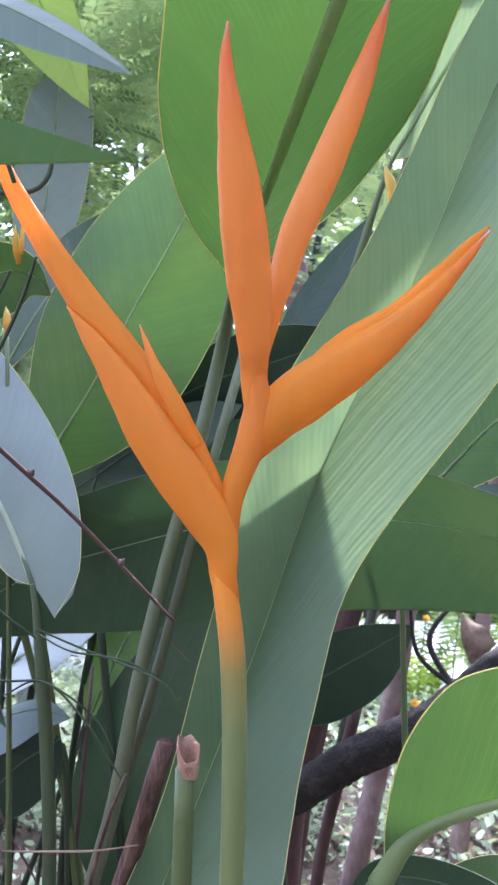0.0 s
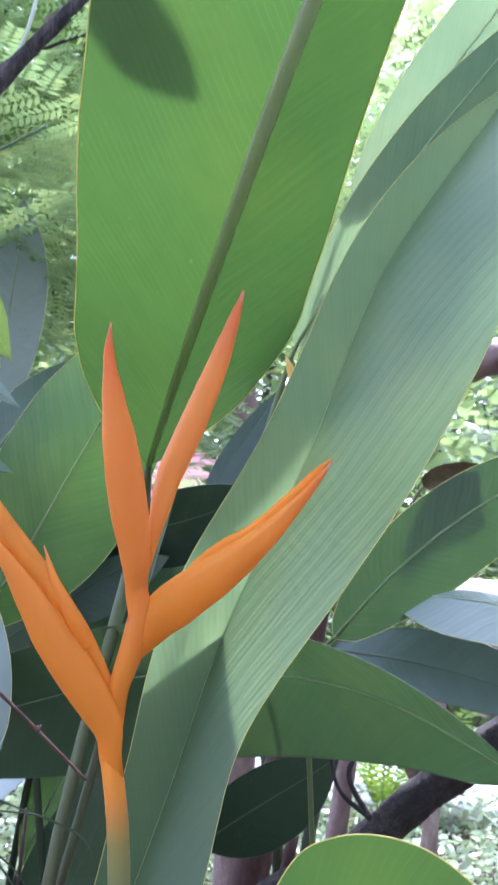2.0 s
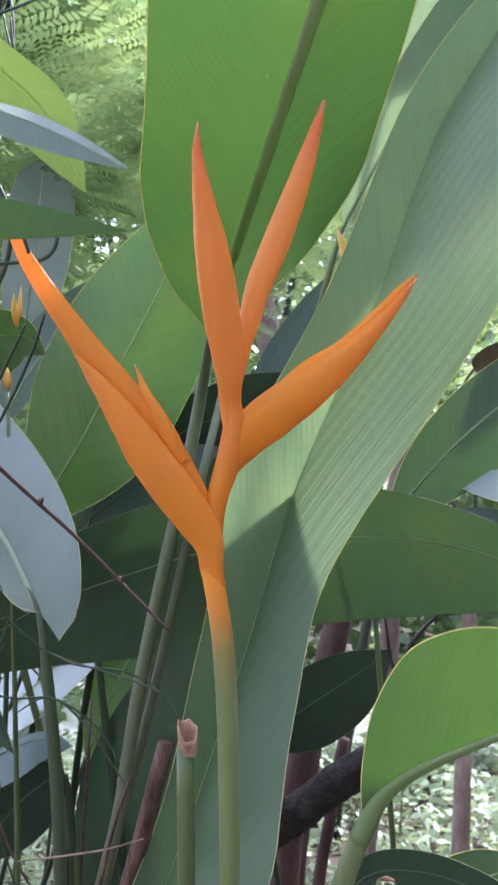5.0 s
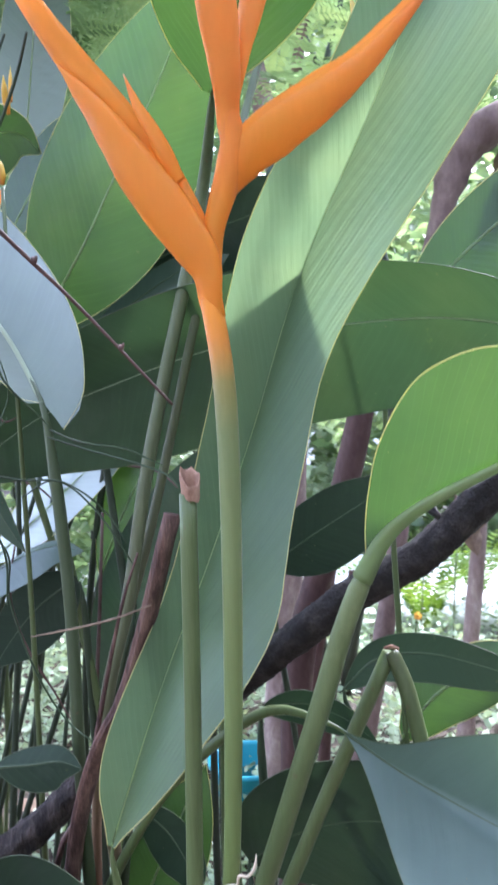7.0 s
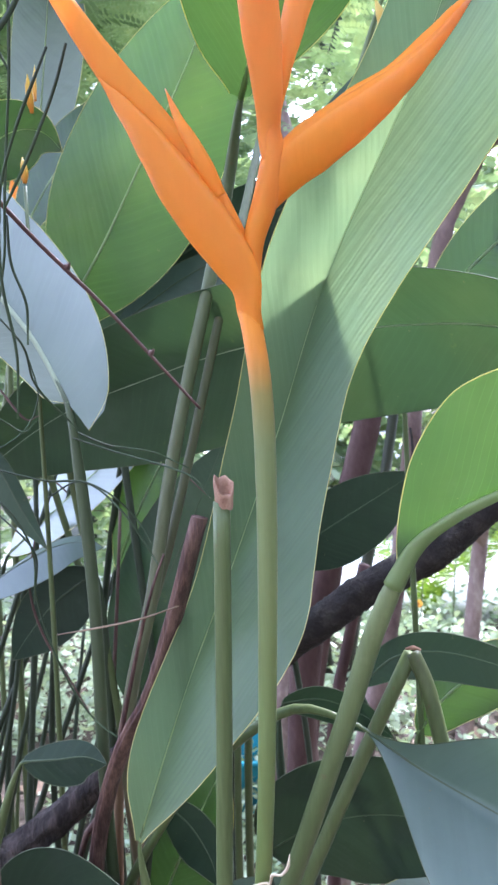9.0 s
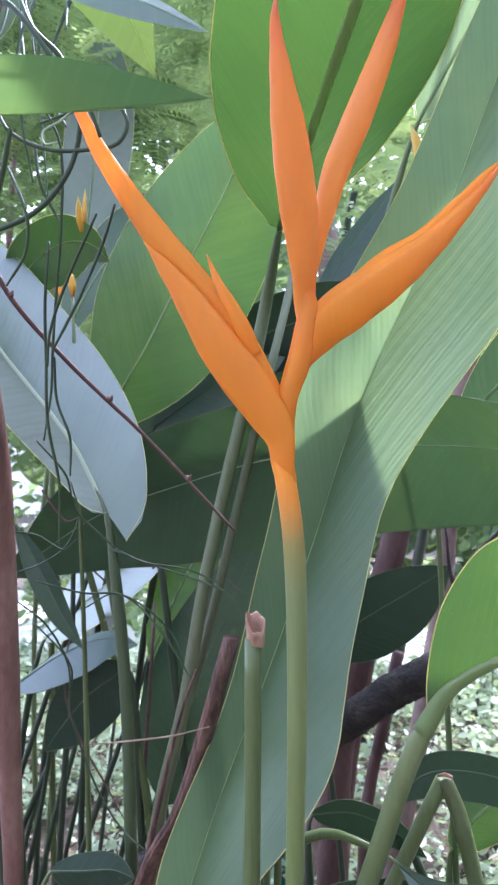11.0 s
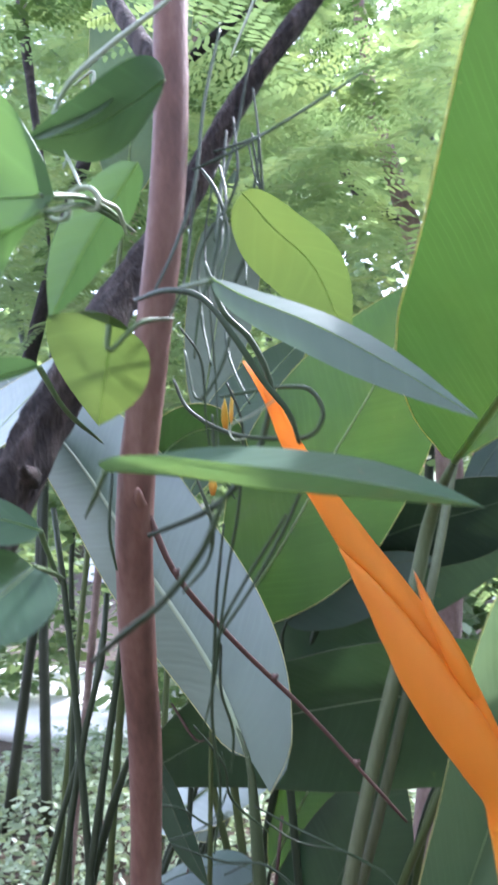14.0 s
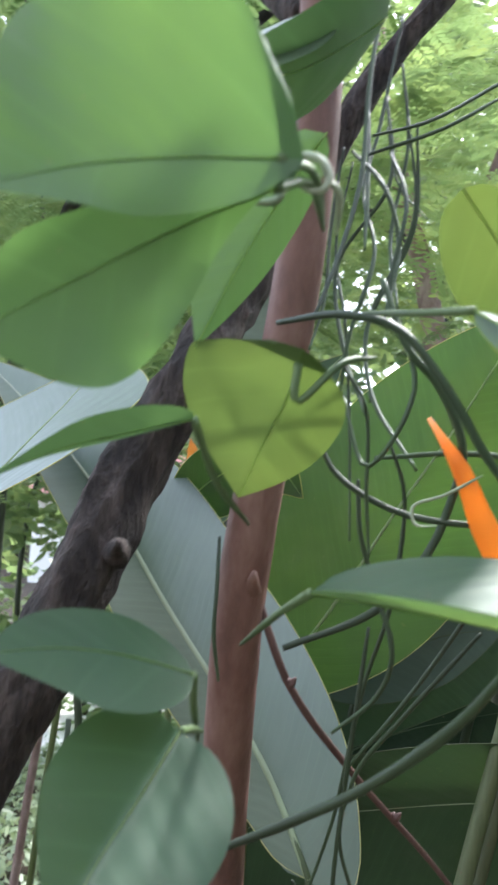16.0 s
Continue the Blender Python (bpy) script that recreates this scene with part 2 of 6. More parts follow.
EDGE = length_material("leaf_edge", [(0.0, (0.66, 0.6, 0.3)), (0.5, (0.62, 0.62, 0.28)), (1.0, (0.5, 0.42, 0.2))], rough=0.5, glow=(0.8, 0.75, 0.3), share=0.45)
# Darkened midrib and edge copies; the shade is put into their colour
RIB_SHADED = length_material("midrib_shaded", [(0.0, (0.06, 0.09, 0.045)), (1.0, (0.085, 0.12, 0.07))], rough=0.5)
EDGE_SHADED = length_material("leaf_edge_shaded", [(0.0, (0.06, 0.09, 0.045)), (1.0, (0.1, 0.11, 0.06))], rough=0.5)
STEM = length_material("green_stem", [(0.0, (0.088, 0.105, 0.04)), (0.5, (0.098, 0.13, 0.046)), (1.0, (0.115, 0.155, 0.056))], rough=0.42, streaks=1.1, spots=0.35)
STEM_FADE = length_material("stem_to_midrib", [(0.0, (0.088, 0.105, 0.04)), (0.82, (0.098, 0.135, 0.048)), (0.95, (0.14, 0.18, 0.07)), (1.0, (0.28, 0.34, 0.16))], rough=0.42, streaks=0.8, spots=0.3)
# Stem colour darkened for stems that stand back in the shade
STEM_SHADED = length_material("shaded_stem", [(0.0, (0.035, 0.035, 0.022)), (0.5, (0.03, 0.042, 0.024)), (1.0, (0.04, 0.06, 0.03))], rough=0.5)
STEM_DEEP = length_material("deep_green_stem", [(0.0, (0.05, 0.065, 0.03)), (1.0, (0.07, 0.1, 0.045))], rough=0.42, streaks=1.0, spots=0.25)
STEM_DRY = length_material("drying_stem", [(0.0, (0.2, 0.1, 0.05)), (0.45, (0.26, 0.15, 0.09)), (0.62, (0.12, 0.13, 0.068)), (1.0, (0.11, 0.15, 0.065))], rough=0.55, streaks=1.2, spots=0.4)
PEDUNCLE = length_material("flower_stalk", [(0.0, (0.10, 0.14, 0.035)), (0.7, (0.14, 0.20, 0.06)), (0.896, (0.20, 0.25, 0.10)), (0.918, (0.30, 0.26, 0.08)), (0.936, (0.80, 0.30, 0.04)), (0.948, (0.93, 0.335, 0.025))], rough=0.38, glow=(0.7, 0.4, 0.05), share=0.1, vary=0.012, streaks=0.5, spots=0.12)
BRACT = length_material("orange_bract", [(0.0, (0.95, 0.42, 0.04)), (0.3, (0.95, 0.45, 0.06)), (0.75, (0.95, 0.45, 0.08)), (0.93, (0.86, 0.33, 0.09)), (0.965, (0.82, 0.42, 0.22)), (1.0, (0.86, 0.72, 0.6))], rough=0.36, glow=(1.0, 0.49, 0.06), share=0.52)
BRACT_FLAP = length_material("orange_bract_fold", [(0.0, (0.95, 0.42, 0.04)), (0.5, (0.95, 0.46, 0.06)), (1.0, (0.95, 0.47, 0.08))], rough=0.36, glow=(1.0, 0.49, 0.06), share=0.52)
BRACT_PINK = length_material("orange_pink_bract", [(0.0, (0.95, 0.47, 0.06)), (0.25, (0.96, 0.47, 0.10)), (0.7, (0.96, 0.43, 0.10)), (0.94, (0.86, 0.26, 0.10)), (1.0, (0.76, 0.5, 0.38))], rough=0.34, glow=(1.0, 0.46, 0.14), share=0.5)
YELLOW = length_material("yellow_bract", [(0.0, (0.55, 0.16, 0.02)), (0.4, (0.72, 0.42, 0.06)), (1.0, (0.6, 0.5, 0.12))], rough=0.4, glow=(0.8, 0.6, 0.1), share=0.25)
VINE_STEM = length_material("vine_stem", [(0.0, (0.03, 0.045, 0.025)), (1.0, (0.06, 0.10, 0.05))], rough=0.5)
TENDRIL = length_material("pale_tendril", [(0.0, (0.25, 0.34, 0.2)), (0.4, (0.4, 0.46, 0.34)), (1.0, (0.5, 0.56, 0.44))], rough=0.45)
STALK = length_material("vine_leaf_stalk", [(0.0, (0.07, 0.11, 0.05)), (1.0, (0.13, 0.2, 0.085))], rough=0.5)
VINE_RIB = length_material("vine_midrib", [(0.0, (0.3, 0.4, 0.2)), (1.0, (0.2, 0.32, 0.12))], rough=0.5, glow=(0.35, 0.5, 0.12), share=0.7)
TWIG = solid_material("purple_twig", [(0.3, (0.07, 0.035, 0.03)), (0.7, (0.14, 0.08, 0.07))], 60.0, rough=0.55)
STAKE = solid_material("reddish_bark", [(0.3, (0.09, 0.045, 0.036)), (0.48, (0.17, 0.085, 0.066)), (0.6, (0.22, 0.125, 0.10)), (0.75, (0.30, 0.21, 0.18))], 26.0, rough=0.62, stretch=(1.6, 1.6, 0.6), relief=0.6, depth=0.002)
BARK = solid_material("dark_rough_bark", [(0.34, (0.012, 0.009, 0.008)), (0.46, (0.05, 0.038, 0.034)), (0.6, (0.13, 0.1, 0.09)), (0.74, (0.24, 0.2, 0.18))], 70.0, rough=0.85, stretch=(1.4, 1.4, 0.3), relief=1.0, depth=0.012)
BARK_BLACK = solid_material("wet_black_bark", [(0.3, (0.010, 0.008, 0.008)), (0.52, (0.03, 0.024, 0.022)), (0.75, (0.09, 0.07, 0.064))], 60.0, rough=0.8, relief=0.8, depth=0.006)
RED_BARK = solid_material("dark_red_bark", [(0.3, (0.04, 0.017, 0.014)), (0.5, (0.085, 0.042, 0.035)), (0.72, (0.15, 0.09, 0.078))], 18.0, rough=0.75, stretch=(1, 1, 0.4), relief=0.7, depth=0.005)
TRUNK = solid_material("pinkish_trunk_bark", [(0.32, (0.10, 0.06, 0.05)), (0.55, (0.24, 0.165, 0.145)), (0.72, (0.42, 0.33, 0.29))], 18.0, rough=0.8, stretch=(1, 1, 0.5), relief=0.6, depth=0.006)
DRY = solid_material("dry_brown_sheath", [(0.34, (0.018, 0.009, 0.008)), (0.5, (0.07, 0.034, 0.028)), (0.7, (0.2, 0.115, 0.085))], 90.0, rough=0.65, stretch=(2, 2, 0.15), relief=0.8, depth=0.0015)
CUT = solid_material("dried_cut_end", [(0.3, (0.16, 0.07, 0.045)), (0.7, (0.42, 0.26, 0.18))], 140.0, rough=0.8, relief=0.8, depth=0.001)
SOIL = solid_material("dark_garden_soil", [(0.3, (0.02, 0.015, 0.011)), (0.55, (0.06, 0.045, 0.032)), (0.75, (0.13, 0.10, 0.075))], 7.0, rough=0.95, relief=1.0, depth=0.02, fine=9.0)
STRAW = solid_material("papery_straw", [(0.3, (0.42, 0.32, 0.2)), (0.7, (0.66, 0.56, 0.42))], 200.0, rough=0.8)
LITTER = solid_material("fallen_leaf", [(0.3, (0.10, 0.06, 0.04)), (0.7, (0.36, 0.26, 0.18))], 30.0, rough=0.8)
CONCRETE = solid_material("pale_concrete", [(0.3, (0.66, 0.65, 0.62)), (0.7, (0.82, 0.81, 0.78))], 3.0, rough=0.85, relief=0.3, depth=0.004, fine=14.0)
PLASTER = solid_material("light_block_plaster", [(0.3, (0.16, 0.17, 0.15)), (0.7, (0.28, 0.28, 0.25))], 2.0, rough=0.9, relief=0.3, depth=0.004, fine=14.0)
ROOF = solid_material("faded_red_roof", [(0.3, (0.34, 0.13, 0.12)), (0.7, (0.52, 0.25, 0.23))], 5.0, rough=0.6)
PLASTIC = solid_material("turquoise_plastic", [(0.3, (0.02, 0.22, 0.30)), (0.7, (0.04, 0.30, 0.38))], 6.0, rough=0.35, relief=0.1)


# ---- builders ----
def spline(points, n):
    """n + 1 places along a smooth curve through the points."""
    p = [Vector(q) for q in points]
    if len(p) == 2:
        return [p[0].lerp(p[1], i / n) for i in range(n + 1)]
    p = [2 * p[0] - p[1], *p, 2 * p[-1] - p[-2]]
    raw = []
    for a, b, c, d in zip(p, p[1:], p[2:], p[3:]):
        k0, k1, k2 = (max(1e-4, (w - v).length) ** 0.5 for v, w in ((a, b), (b, c), (c, d)))
        u = ((b - a) / k0 - (c - a) / (k0 + k1) + (c - b) / k1) * k1
        w = ((c - b) / k1 - (d - b) / (k1 + k2) + (d - c) / k2) * k1
        for i in range(24):
            t = i / 24
            raw.append((2 * t ** 3 - 3 * t * t + 1) * b + (t ** 3 - 2 * t * t + t) * u + (3 * t * t - 2 * t ** 3) * c + (t ** 3 - t * t) * w)
    raw.append(p[-2])
    d = [0.0]
    for a, b in zip(raw, raw[1:]):
        d.append(d[-1] + (b - a).length)
    out, j = [], 0
    for i in range(n + 1):
        want = d[-1] * i / n
        while j < len(d) - 2 and d[j + 1] < want:
            j += 1
        out.append(raw[j].lerp(raw[j + 1], min(1.0, (want - d[j]) / max(1e-9, d[j + 1] - d[j]))))
    return out


def part(name, bm, mat, parent=None, label="", smooth=True):
    me = bpy.data.meshes.new(name)
    if smooth:
        for f in bm.faces:
            f.smooth = True
    bm.to_mesh(me)
    bm.free()
    me.materials.append(mat)
    ob = new(name, me)
    if parent:
        ob.parent = parent
    if label:
        tagged(ob, label)
    return ob


def thing(name, label, category, group="", kind=""):
    return tagged(new(name), label, category, group, kind)


def tube(points, radii, sides=10, n=24, bm=None, knobs=0.0, cap=True, seed=0):
    """A tapering stem along a smooth curve; radii are spread evenly from its first point to its last."""
    bm = bm or bmesh.new()
    uv = bm.loops.layers.uv.get("along") or bm.loops.layers.uv.new("along")
    c = spline(points, n)
    rings, side = [], None
    rnd = random.Random(seed)
    for i, p in enumerate(c):
        t = (c[min(i + 1, n)] - c[max(i - 1, 0)]).normalized()
        if side is None:
            side = t.orthogonal().normalized()
        side = (side - side.dot(t) * t).normalized()
        up = t.cross(side)
        f = i / n * (len(radii) - 1)
        k = min(int(f), len(radii) - 2)
        r = radii[k] + (radii[k + 1] - radii[k]) * (f - k)
        ring = []
        for j in range(sides):
            a = 2 * math.pi * j / sides
            q = r * (1 + (knobs * (noise.noise(p * 40 + Vector((j * 1.7 + seed, 0, 0))) + rnd.uniform(-0.3, 0.3)) if knobs else 0))
            ring.append(bm.verts.new(p + q * (math.cos(a) * side + math.sin(a) * up)))
        rings.append(ring)
    for i in range(n):
        for j in range(sides):
            f = bm.faces.new((rings[i][j], rings[i][(j + 1) % sides], rings[i + 1][(j + 1) % sides], rings[i + 1][j]))
            for lp, s, w in zip(f.loops, (i, i, i + 1, i + 1), (j, j + 1, j + 1, j)):
                lp[uv].uv = (s / n, w / sides)
    if cap:
        for ring, s in ((rings[0][::-1], 0.0), (rings[-1], 1.0)):
            f = bm.faces.new(ring)
            for lp in f.loops:
                lp[uv].uv = (s, 0.5)
    return bm


def blade_frames(mid, left, right, n, k):
    c = spline(mid, n)
    tang = [(c[min(i + 1, n)] - c[max(i - 1, 0)]).normalized() for i in range(n + 1)]
    m = round(k * n)
    dl, dr = Vector(left) - c[m], Vector(right) - c[m]
    pair = [None] * (n + 1)

    def square(v, t):
        return (v - v.dot(t) * t)

    dl, dr = square(dl, tang[m]), square(dr, tang[m])
    wl, wr = dl.length, dr.length
    pair[m] = (dl.normalized(), dr.normalized())
    for step in (1, -1):
        i = m
        while 0 <= i + step <= n:
            q = tang[i].rotation_difference(tang[i + step])
            pair[i + step] = tuple(square(q @ v, tang[i + step]).normalized() for v in pair[i])
            i += step
    return c, tang, pair, wl, wr


def outline(s, k, base=0.55, tip=1.35, heart=0.0):
    if s < k:
        return (heart + (1 - heart) * math.sin(math.pi / 2 * s / k) ** base) if s > 0 else heart
    return max(0.0, math.cos(math.pi / 2 * ((s - k) / (1 - k)) ** tip))


def along_table(table, s, soft=0.012):
    """A width read from a table of (place along, width), with its corners rounded."""
    def at(q):
        q = min(max(q, table[0][0]), table[-1][0])
        for (a, va), (b, vb) in zip(table, table[1:]):
            if q <= b:
                return va + (vb - va) * (q - a) / (b - a)
    return (at(s - soft) + at(s) * 2 + at(s + soft)) / 4


def blade(mid, left, right, n=60, m=8, k=0.4, base=0.55, tip=1.35, curl=0.0, wave=0.0, pleat=0.0, pitch=0.007, slope=0.75, seed=0, lobes=0.0, nibble=0.0, lean_l=0.0, lean_r=0.0, waist_l=None, waist_r=None, edge_l=None, edge_r=None, heart_r=0.0, lobe_r=0.0):
    """A leaf blade on both sides of a midrib. left, right: where its edges lie at the widest place."""
    bm = bmesh.new()
    uv = bm.loops.layers.uv.new("veins")
    c, tang, pair, wl, wr = blade_frames(mid, left, right, n, k)
    length = sum((b - a).length for a, b in zip(c, c[1:]))
    rows, flat, rims = [], [], ([], [])
    for i in range(n + 1):
        s = i / n
        row, frow = [], []
        for j in range(-m, m + 1):
            u = abs(j) / m
            d, w = (pair[i][0], wl) if j < 0 else (pair[i][1], wr)
            o = outline(s, k, base, tip, heart_r if j > 0 else 0.0) * (1 - (lean_l if j < 0 else lean_r) * max(0.0, (s - k) / (1 - k)) ** 0.7)
            pinch = waist_l if j < 0 else waist_r
            for at, wide, share in pinch or ():
                o *= 1 - share * math.exp(-((s - at) / wide) ** 2)
            table = edge_l if j < 0 else edge_r
            if table and s <= table[-1][0]:
                o = along_table(table, s) / w
            edge = w * o * (1 + nibble * noise.noise(Vector((s * 22, seed + (3 if j < 0 else 9), 0))))
            nor = pair[i][1].cross(tang[i]) if j >= 0 else -pair[i][0].cross(tang[i])
            x = u * edge
            back = -lobes * length * max(0.0, 1 - s / k) ** 2 * math.sin(math.pi * min(1.0, u * 1.0)) if lobes else 0.0
            if lobe_r and j > 0:
                back = -lobe_r * max(0.0, 1 - s / k) ** 2 * u ** 1.5
            h = curl * x * u + wave * edge * u * u * noise.noise(Vector((s * 5.5, seed * 3.1 + (7 if j < 0 else 0), 0)))
            if pleat and j:
                ph = (s * length - slope * x) / pitch + 0.9 * noise.noise(Vector((s * 14, u * 1.5, seed)))
                h += pleat * (math.sin(2 * math.pi * ph) + 0.5 * math.sin(2 * math.pi * ph * 2.6 + 1.0)) * min(1.0, 3 * u) * (0.6 + 0.6 * noise.noise(Vector((s * 9, u * 2 + seed, 0)))) * (1 - 0.6 * u) * (0.3 if j < 0 else 1.0)
            row.append(c[i] + d * x + nor * h + tang[i] * back)
            frow.append((s * length, math.copysign(x, j)))
        rows.append(row)
        flat.append(frow)
        rims[0].append(row[0])
        rims[1].append(row[-1])
    vs = [[bm.verts.new(p) for p in row] for row in rows]
    for i in range(n):
        for j in range(2 * m):
            f = bm.faces.new((vs[i][j], vs[i][j + 1], vs[i + 1][j + 1], vs[i + 1][j]))
            for lp, (a, b) in zip(f.loops, ((i, j), (i, j + 1), (i + 1, j + 1), (i + 1, j))):
                lp[uv].uv = flat[a][b]
    return bm, c, rims


def heliconia_leaf(label, mid, left, right, petiole=None, mat=None, rib=0.0022, rib_mat=None, edge=0.0003, k=0.4, name="heliconia_leaf", category="leaf", group="heliconia leaves", stem_mat=None, stem_r=(0.0045, 0.0034), rib_taper=(1.0, 0.8, 0.55, 0.15), edge_mat=None, **kw):
    shaded = mat in (LEAF_SHADED, LEAF_GREY, LEAF_MID)
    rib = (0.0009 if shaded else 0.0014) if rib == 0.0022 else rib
    rib_mat, edge_mat = rib_mat or (RIB_SHADED if shaded else RIB), edge_mat or (EDGE_SHADED if shaded else EDGE)
    top = thing(name, label, category, group)
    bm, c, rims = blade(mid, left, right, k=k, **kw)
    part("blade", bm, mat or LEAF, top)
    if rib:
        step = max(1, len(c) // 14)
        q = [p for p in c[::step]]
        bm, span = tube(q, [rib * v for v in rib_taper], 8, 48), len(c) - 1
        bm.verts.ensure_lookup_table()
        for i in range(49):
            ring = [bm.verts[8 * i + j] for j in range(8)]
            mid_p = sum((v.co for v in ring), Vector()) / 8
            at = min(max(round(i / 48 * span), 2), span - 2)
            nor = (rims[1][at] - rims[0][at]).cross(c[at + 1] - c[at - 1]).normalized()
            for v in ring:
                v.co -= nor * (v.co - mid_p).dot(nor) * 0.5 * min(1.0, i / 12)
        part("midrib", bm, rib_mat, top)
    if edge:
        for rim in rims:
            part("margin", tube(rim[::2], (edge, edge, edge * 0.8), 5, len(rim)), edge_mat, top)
    if petiole:
        way = [Vector(q) for q in (*petiole, mid[0], c[3], c[7])]
        run = [(b - a).length for a, b in zip(way, way[1:])]
        joint, thin = sum(run[:-2]) / sum(run), rib * rib_taper[0]

        def girth(f):
            if f > joint:
                return thin * (0.98 - 0.6 * (f - joint) / (1 - joint))
            stem = stem_r[0] + (stem_r[-1] - stem_r[0]) * min(1.0, f / 0.6)
            near = max(0.0, 1 - (joint - f) / 0.08)
            return stem + (thin * 0.98 - stem) * near * near

        # Petioles of dark leaves set farther back take the shaded stem colour
        part("petiole", tube(way, [girth(i / 80) for i in range(81)], 10, 80), stem_mat or (STEM_SHADED if mat in (LEAF_SHADED, LEAF_GREY) and c[0].y > 0.47 else STEM), top)
    return top


def bract(points, widths, up, groove=0.2, depth=0.8, sides=40, n=48, lip=1.0, open_from=0.12, view=(0, -1, 0)):
    """A boat-shaped bract: a tapering spindle, keeled below, whose near flap overlaps the far one along a lip."""
    bm = bmesh.new()
    uv = bm.loops.layers.uv.new("along")
    c = spline(points, n)
    up, view = Vector(up), Vector(view)
    rings = []
    for i, p in enumerate(c):
        s = i / n
        t = (c[min(i + 1, n)] - c[max(i - 1, 0)]).normalized()
        v = (up - up.dot(t) * t).normalized()
        h = t.cross(v)
        if h.dot(view) < 0:
            h = -h
        f = s * (len(widths) - 1)
        q = min(int(f), len(widths) - 2)
        g = f - q
        r = widths[q] + (widths[q + 1] - widths[q]) * (g * g * (3 - 2 * g) * 0.5 + g * 0.5)
        show = min(1.0, max(0.0, (s - open_from) / 0.15)) * (1 - s ** 8)
        ring = []
        for j in range(sides):
            a = 2 * math.pi * j / sides - math.pi / 2
            past = a - lip
            step = groove * show * math.exp(-past / 0.8) * min(1.0, past / 0.16) if past > 0 else -0.03 * show * math.exp(past / 0.2)
            keel = 1 + 0.10 * max(0.0, -math.sin(a)) ** 6
            ring.append(bm.verts.new(p + r * (1 - step) * keel * (math.cos(a) * depth * h + math.sin(a) * v)))
        rings.append(ring)
    for i in range(n):
        for j in range(sides):
            f = bm.faces.new((rings[i][j], rings[i][(j + 1) % sides], rings[i + 1][(j + 1) % sides], rings[i + 1][j]))
            for lp, s in zip(f.loops, (i, i, i + 1, i + 1)):
                lp[uv].uv = (s / n, j / sides)
    bm.faces.new(rings[0][::-1])
    bm.faces.new(rings[-1])
    bmesh.ops.recalc_face_normals(bm, faces=bm.faces[:])
    return bm


# ---- ground and far things ----
def ground_mesh():
    bm = bmesh.new()
    xs = [-60, -25, -10, -5] + [-3 + 0.15 * i for i in range(41)] + [5, 10, 25, 60]
    ys = [-40, -10, -4] + [-2 + 0.15 * i for i in range(48)] + [8, 14, 30, 80, 200]
    g = [[bm.verts.new((x, y, 0.03 * noise.noise(Vector((x * 1.3, y * 1.3, 0))) + 0.015 * noise.noise(Vector((x * 6, y * 6, 2))))) for x in xs] for y in ys]
    for a, b in zip(g, g[1:]):
        for i in range(len(xs) - 1):
            bm.faces.new((a[i], a[i + 1], b[i + 1], b[i]))
    return bm


tagged(part("ground", ground_mesh(), SOIL), "dark garden soil under the plants", "ground", kind="structure")

def box(lo, hi, bevel=0.01):
    bm = bmesh.new()
    c = [(a + b) / 2 for a, b in zip(lo, hi)]
    bmesh.ops.create_cube(bm, size=1.0, matrix=Matrix.Translation(c) @ Matrix.Diagonal((*[b - a for a, b in zip(lo, hi)], 1)))
    bmesh.ops.bevel(bm, geom=bm.edges[:], offset=bevel, segments=2)
    return bm


# Added unseen walls that hold back sky light from behind and beside the camera
tagged(part("wall_south", box((-5, -1.95, -0.1), (1.8, -1.75, 2.9)), PLASTER, smooth=False), "unseen wall added to block sky light from behind the camera", "wall", kind="structure")
tagged(part("wall_east", box((1.6, -1.748, -0.1), (1.8, 3.0, 2.6)), PLASTER, smooth=False), "unseen wall added to block sky light from the side", "wall", kind="structure")

# ---- the flower in front ----
flower = thing("heliconia_flower", "orange heliconia flower with four pointed bracts on a green stalk", "flower")
stalk = [(-0.055, 0.317, 0.0), (-0.034, 0.31, 0.42), (-0.019, 0.305, 0.653), (-0.012, 0.303, 0.698), (-0.002, 0.298, 0.871), (-0.002, 0.296, 0.925), (-0.006, 0.296, 0.957), (-0.008, 0.296, 0.969), (-0.005, 0.297, 0.962), (-0.006, 0.299, 0.976), (-0.003, 0.301, 0.987)]
part("peduncle", tube(stalk, (0.0075, 0.0072, 0.0066, 0.0042, 0.0039, 0.0037, 0.0037, 0.0037, 0.0039, 0.0044, 0.0049, 0.0044), 16, 120), PEDUNCLE, flower, "smooth stalk turning from green to orange")
part("rachis", tube([(-0.004, 0.296, 0.968), (-0.002, 0.295, 0.985), (0.004, 0.294, 1.002), (0.008, 0.293, 1.019), (0.007, 0.291, 1.032), (0.008, 0.290, 1.042)], (0.0036, 0.0044, 0.0054, 0.0055, 0.0044, 0.004), 16, 40), BRACT, flower, "zigzag orange axis")
long_bract = part("bract", bract([(-0.003, 0.296, 0.947), (-0.005, 0.296, 0.958), (-0.006, 0.297, 0.969), (-0.013, 0.296, 0.987), (-0.028, 0.294, 1.014), (-0.043, 0.292, 1.037), (-0.060, 0.289, 1.061), (-0.073, 0.286, 1.081), (-0.084, 0.283, 1.100), (-0.091, 0.280, 1.116), (-0.101, 0.276, 1.131)],
     (0.0038, 0.0052, 0.0080, 0.0093, 0.0088, 0.0076, 0.0066, 0.0054, 0.0043, 0.0029, 0.0006), (0.8, -0.25, 0.55), groove=0.1, lip=1.0, open_from=0.3, depth=0.55), BRACT, flower, "long orange bract reaching out to the side")
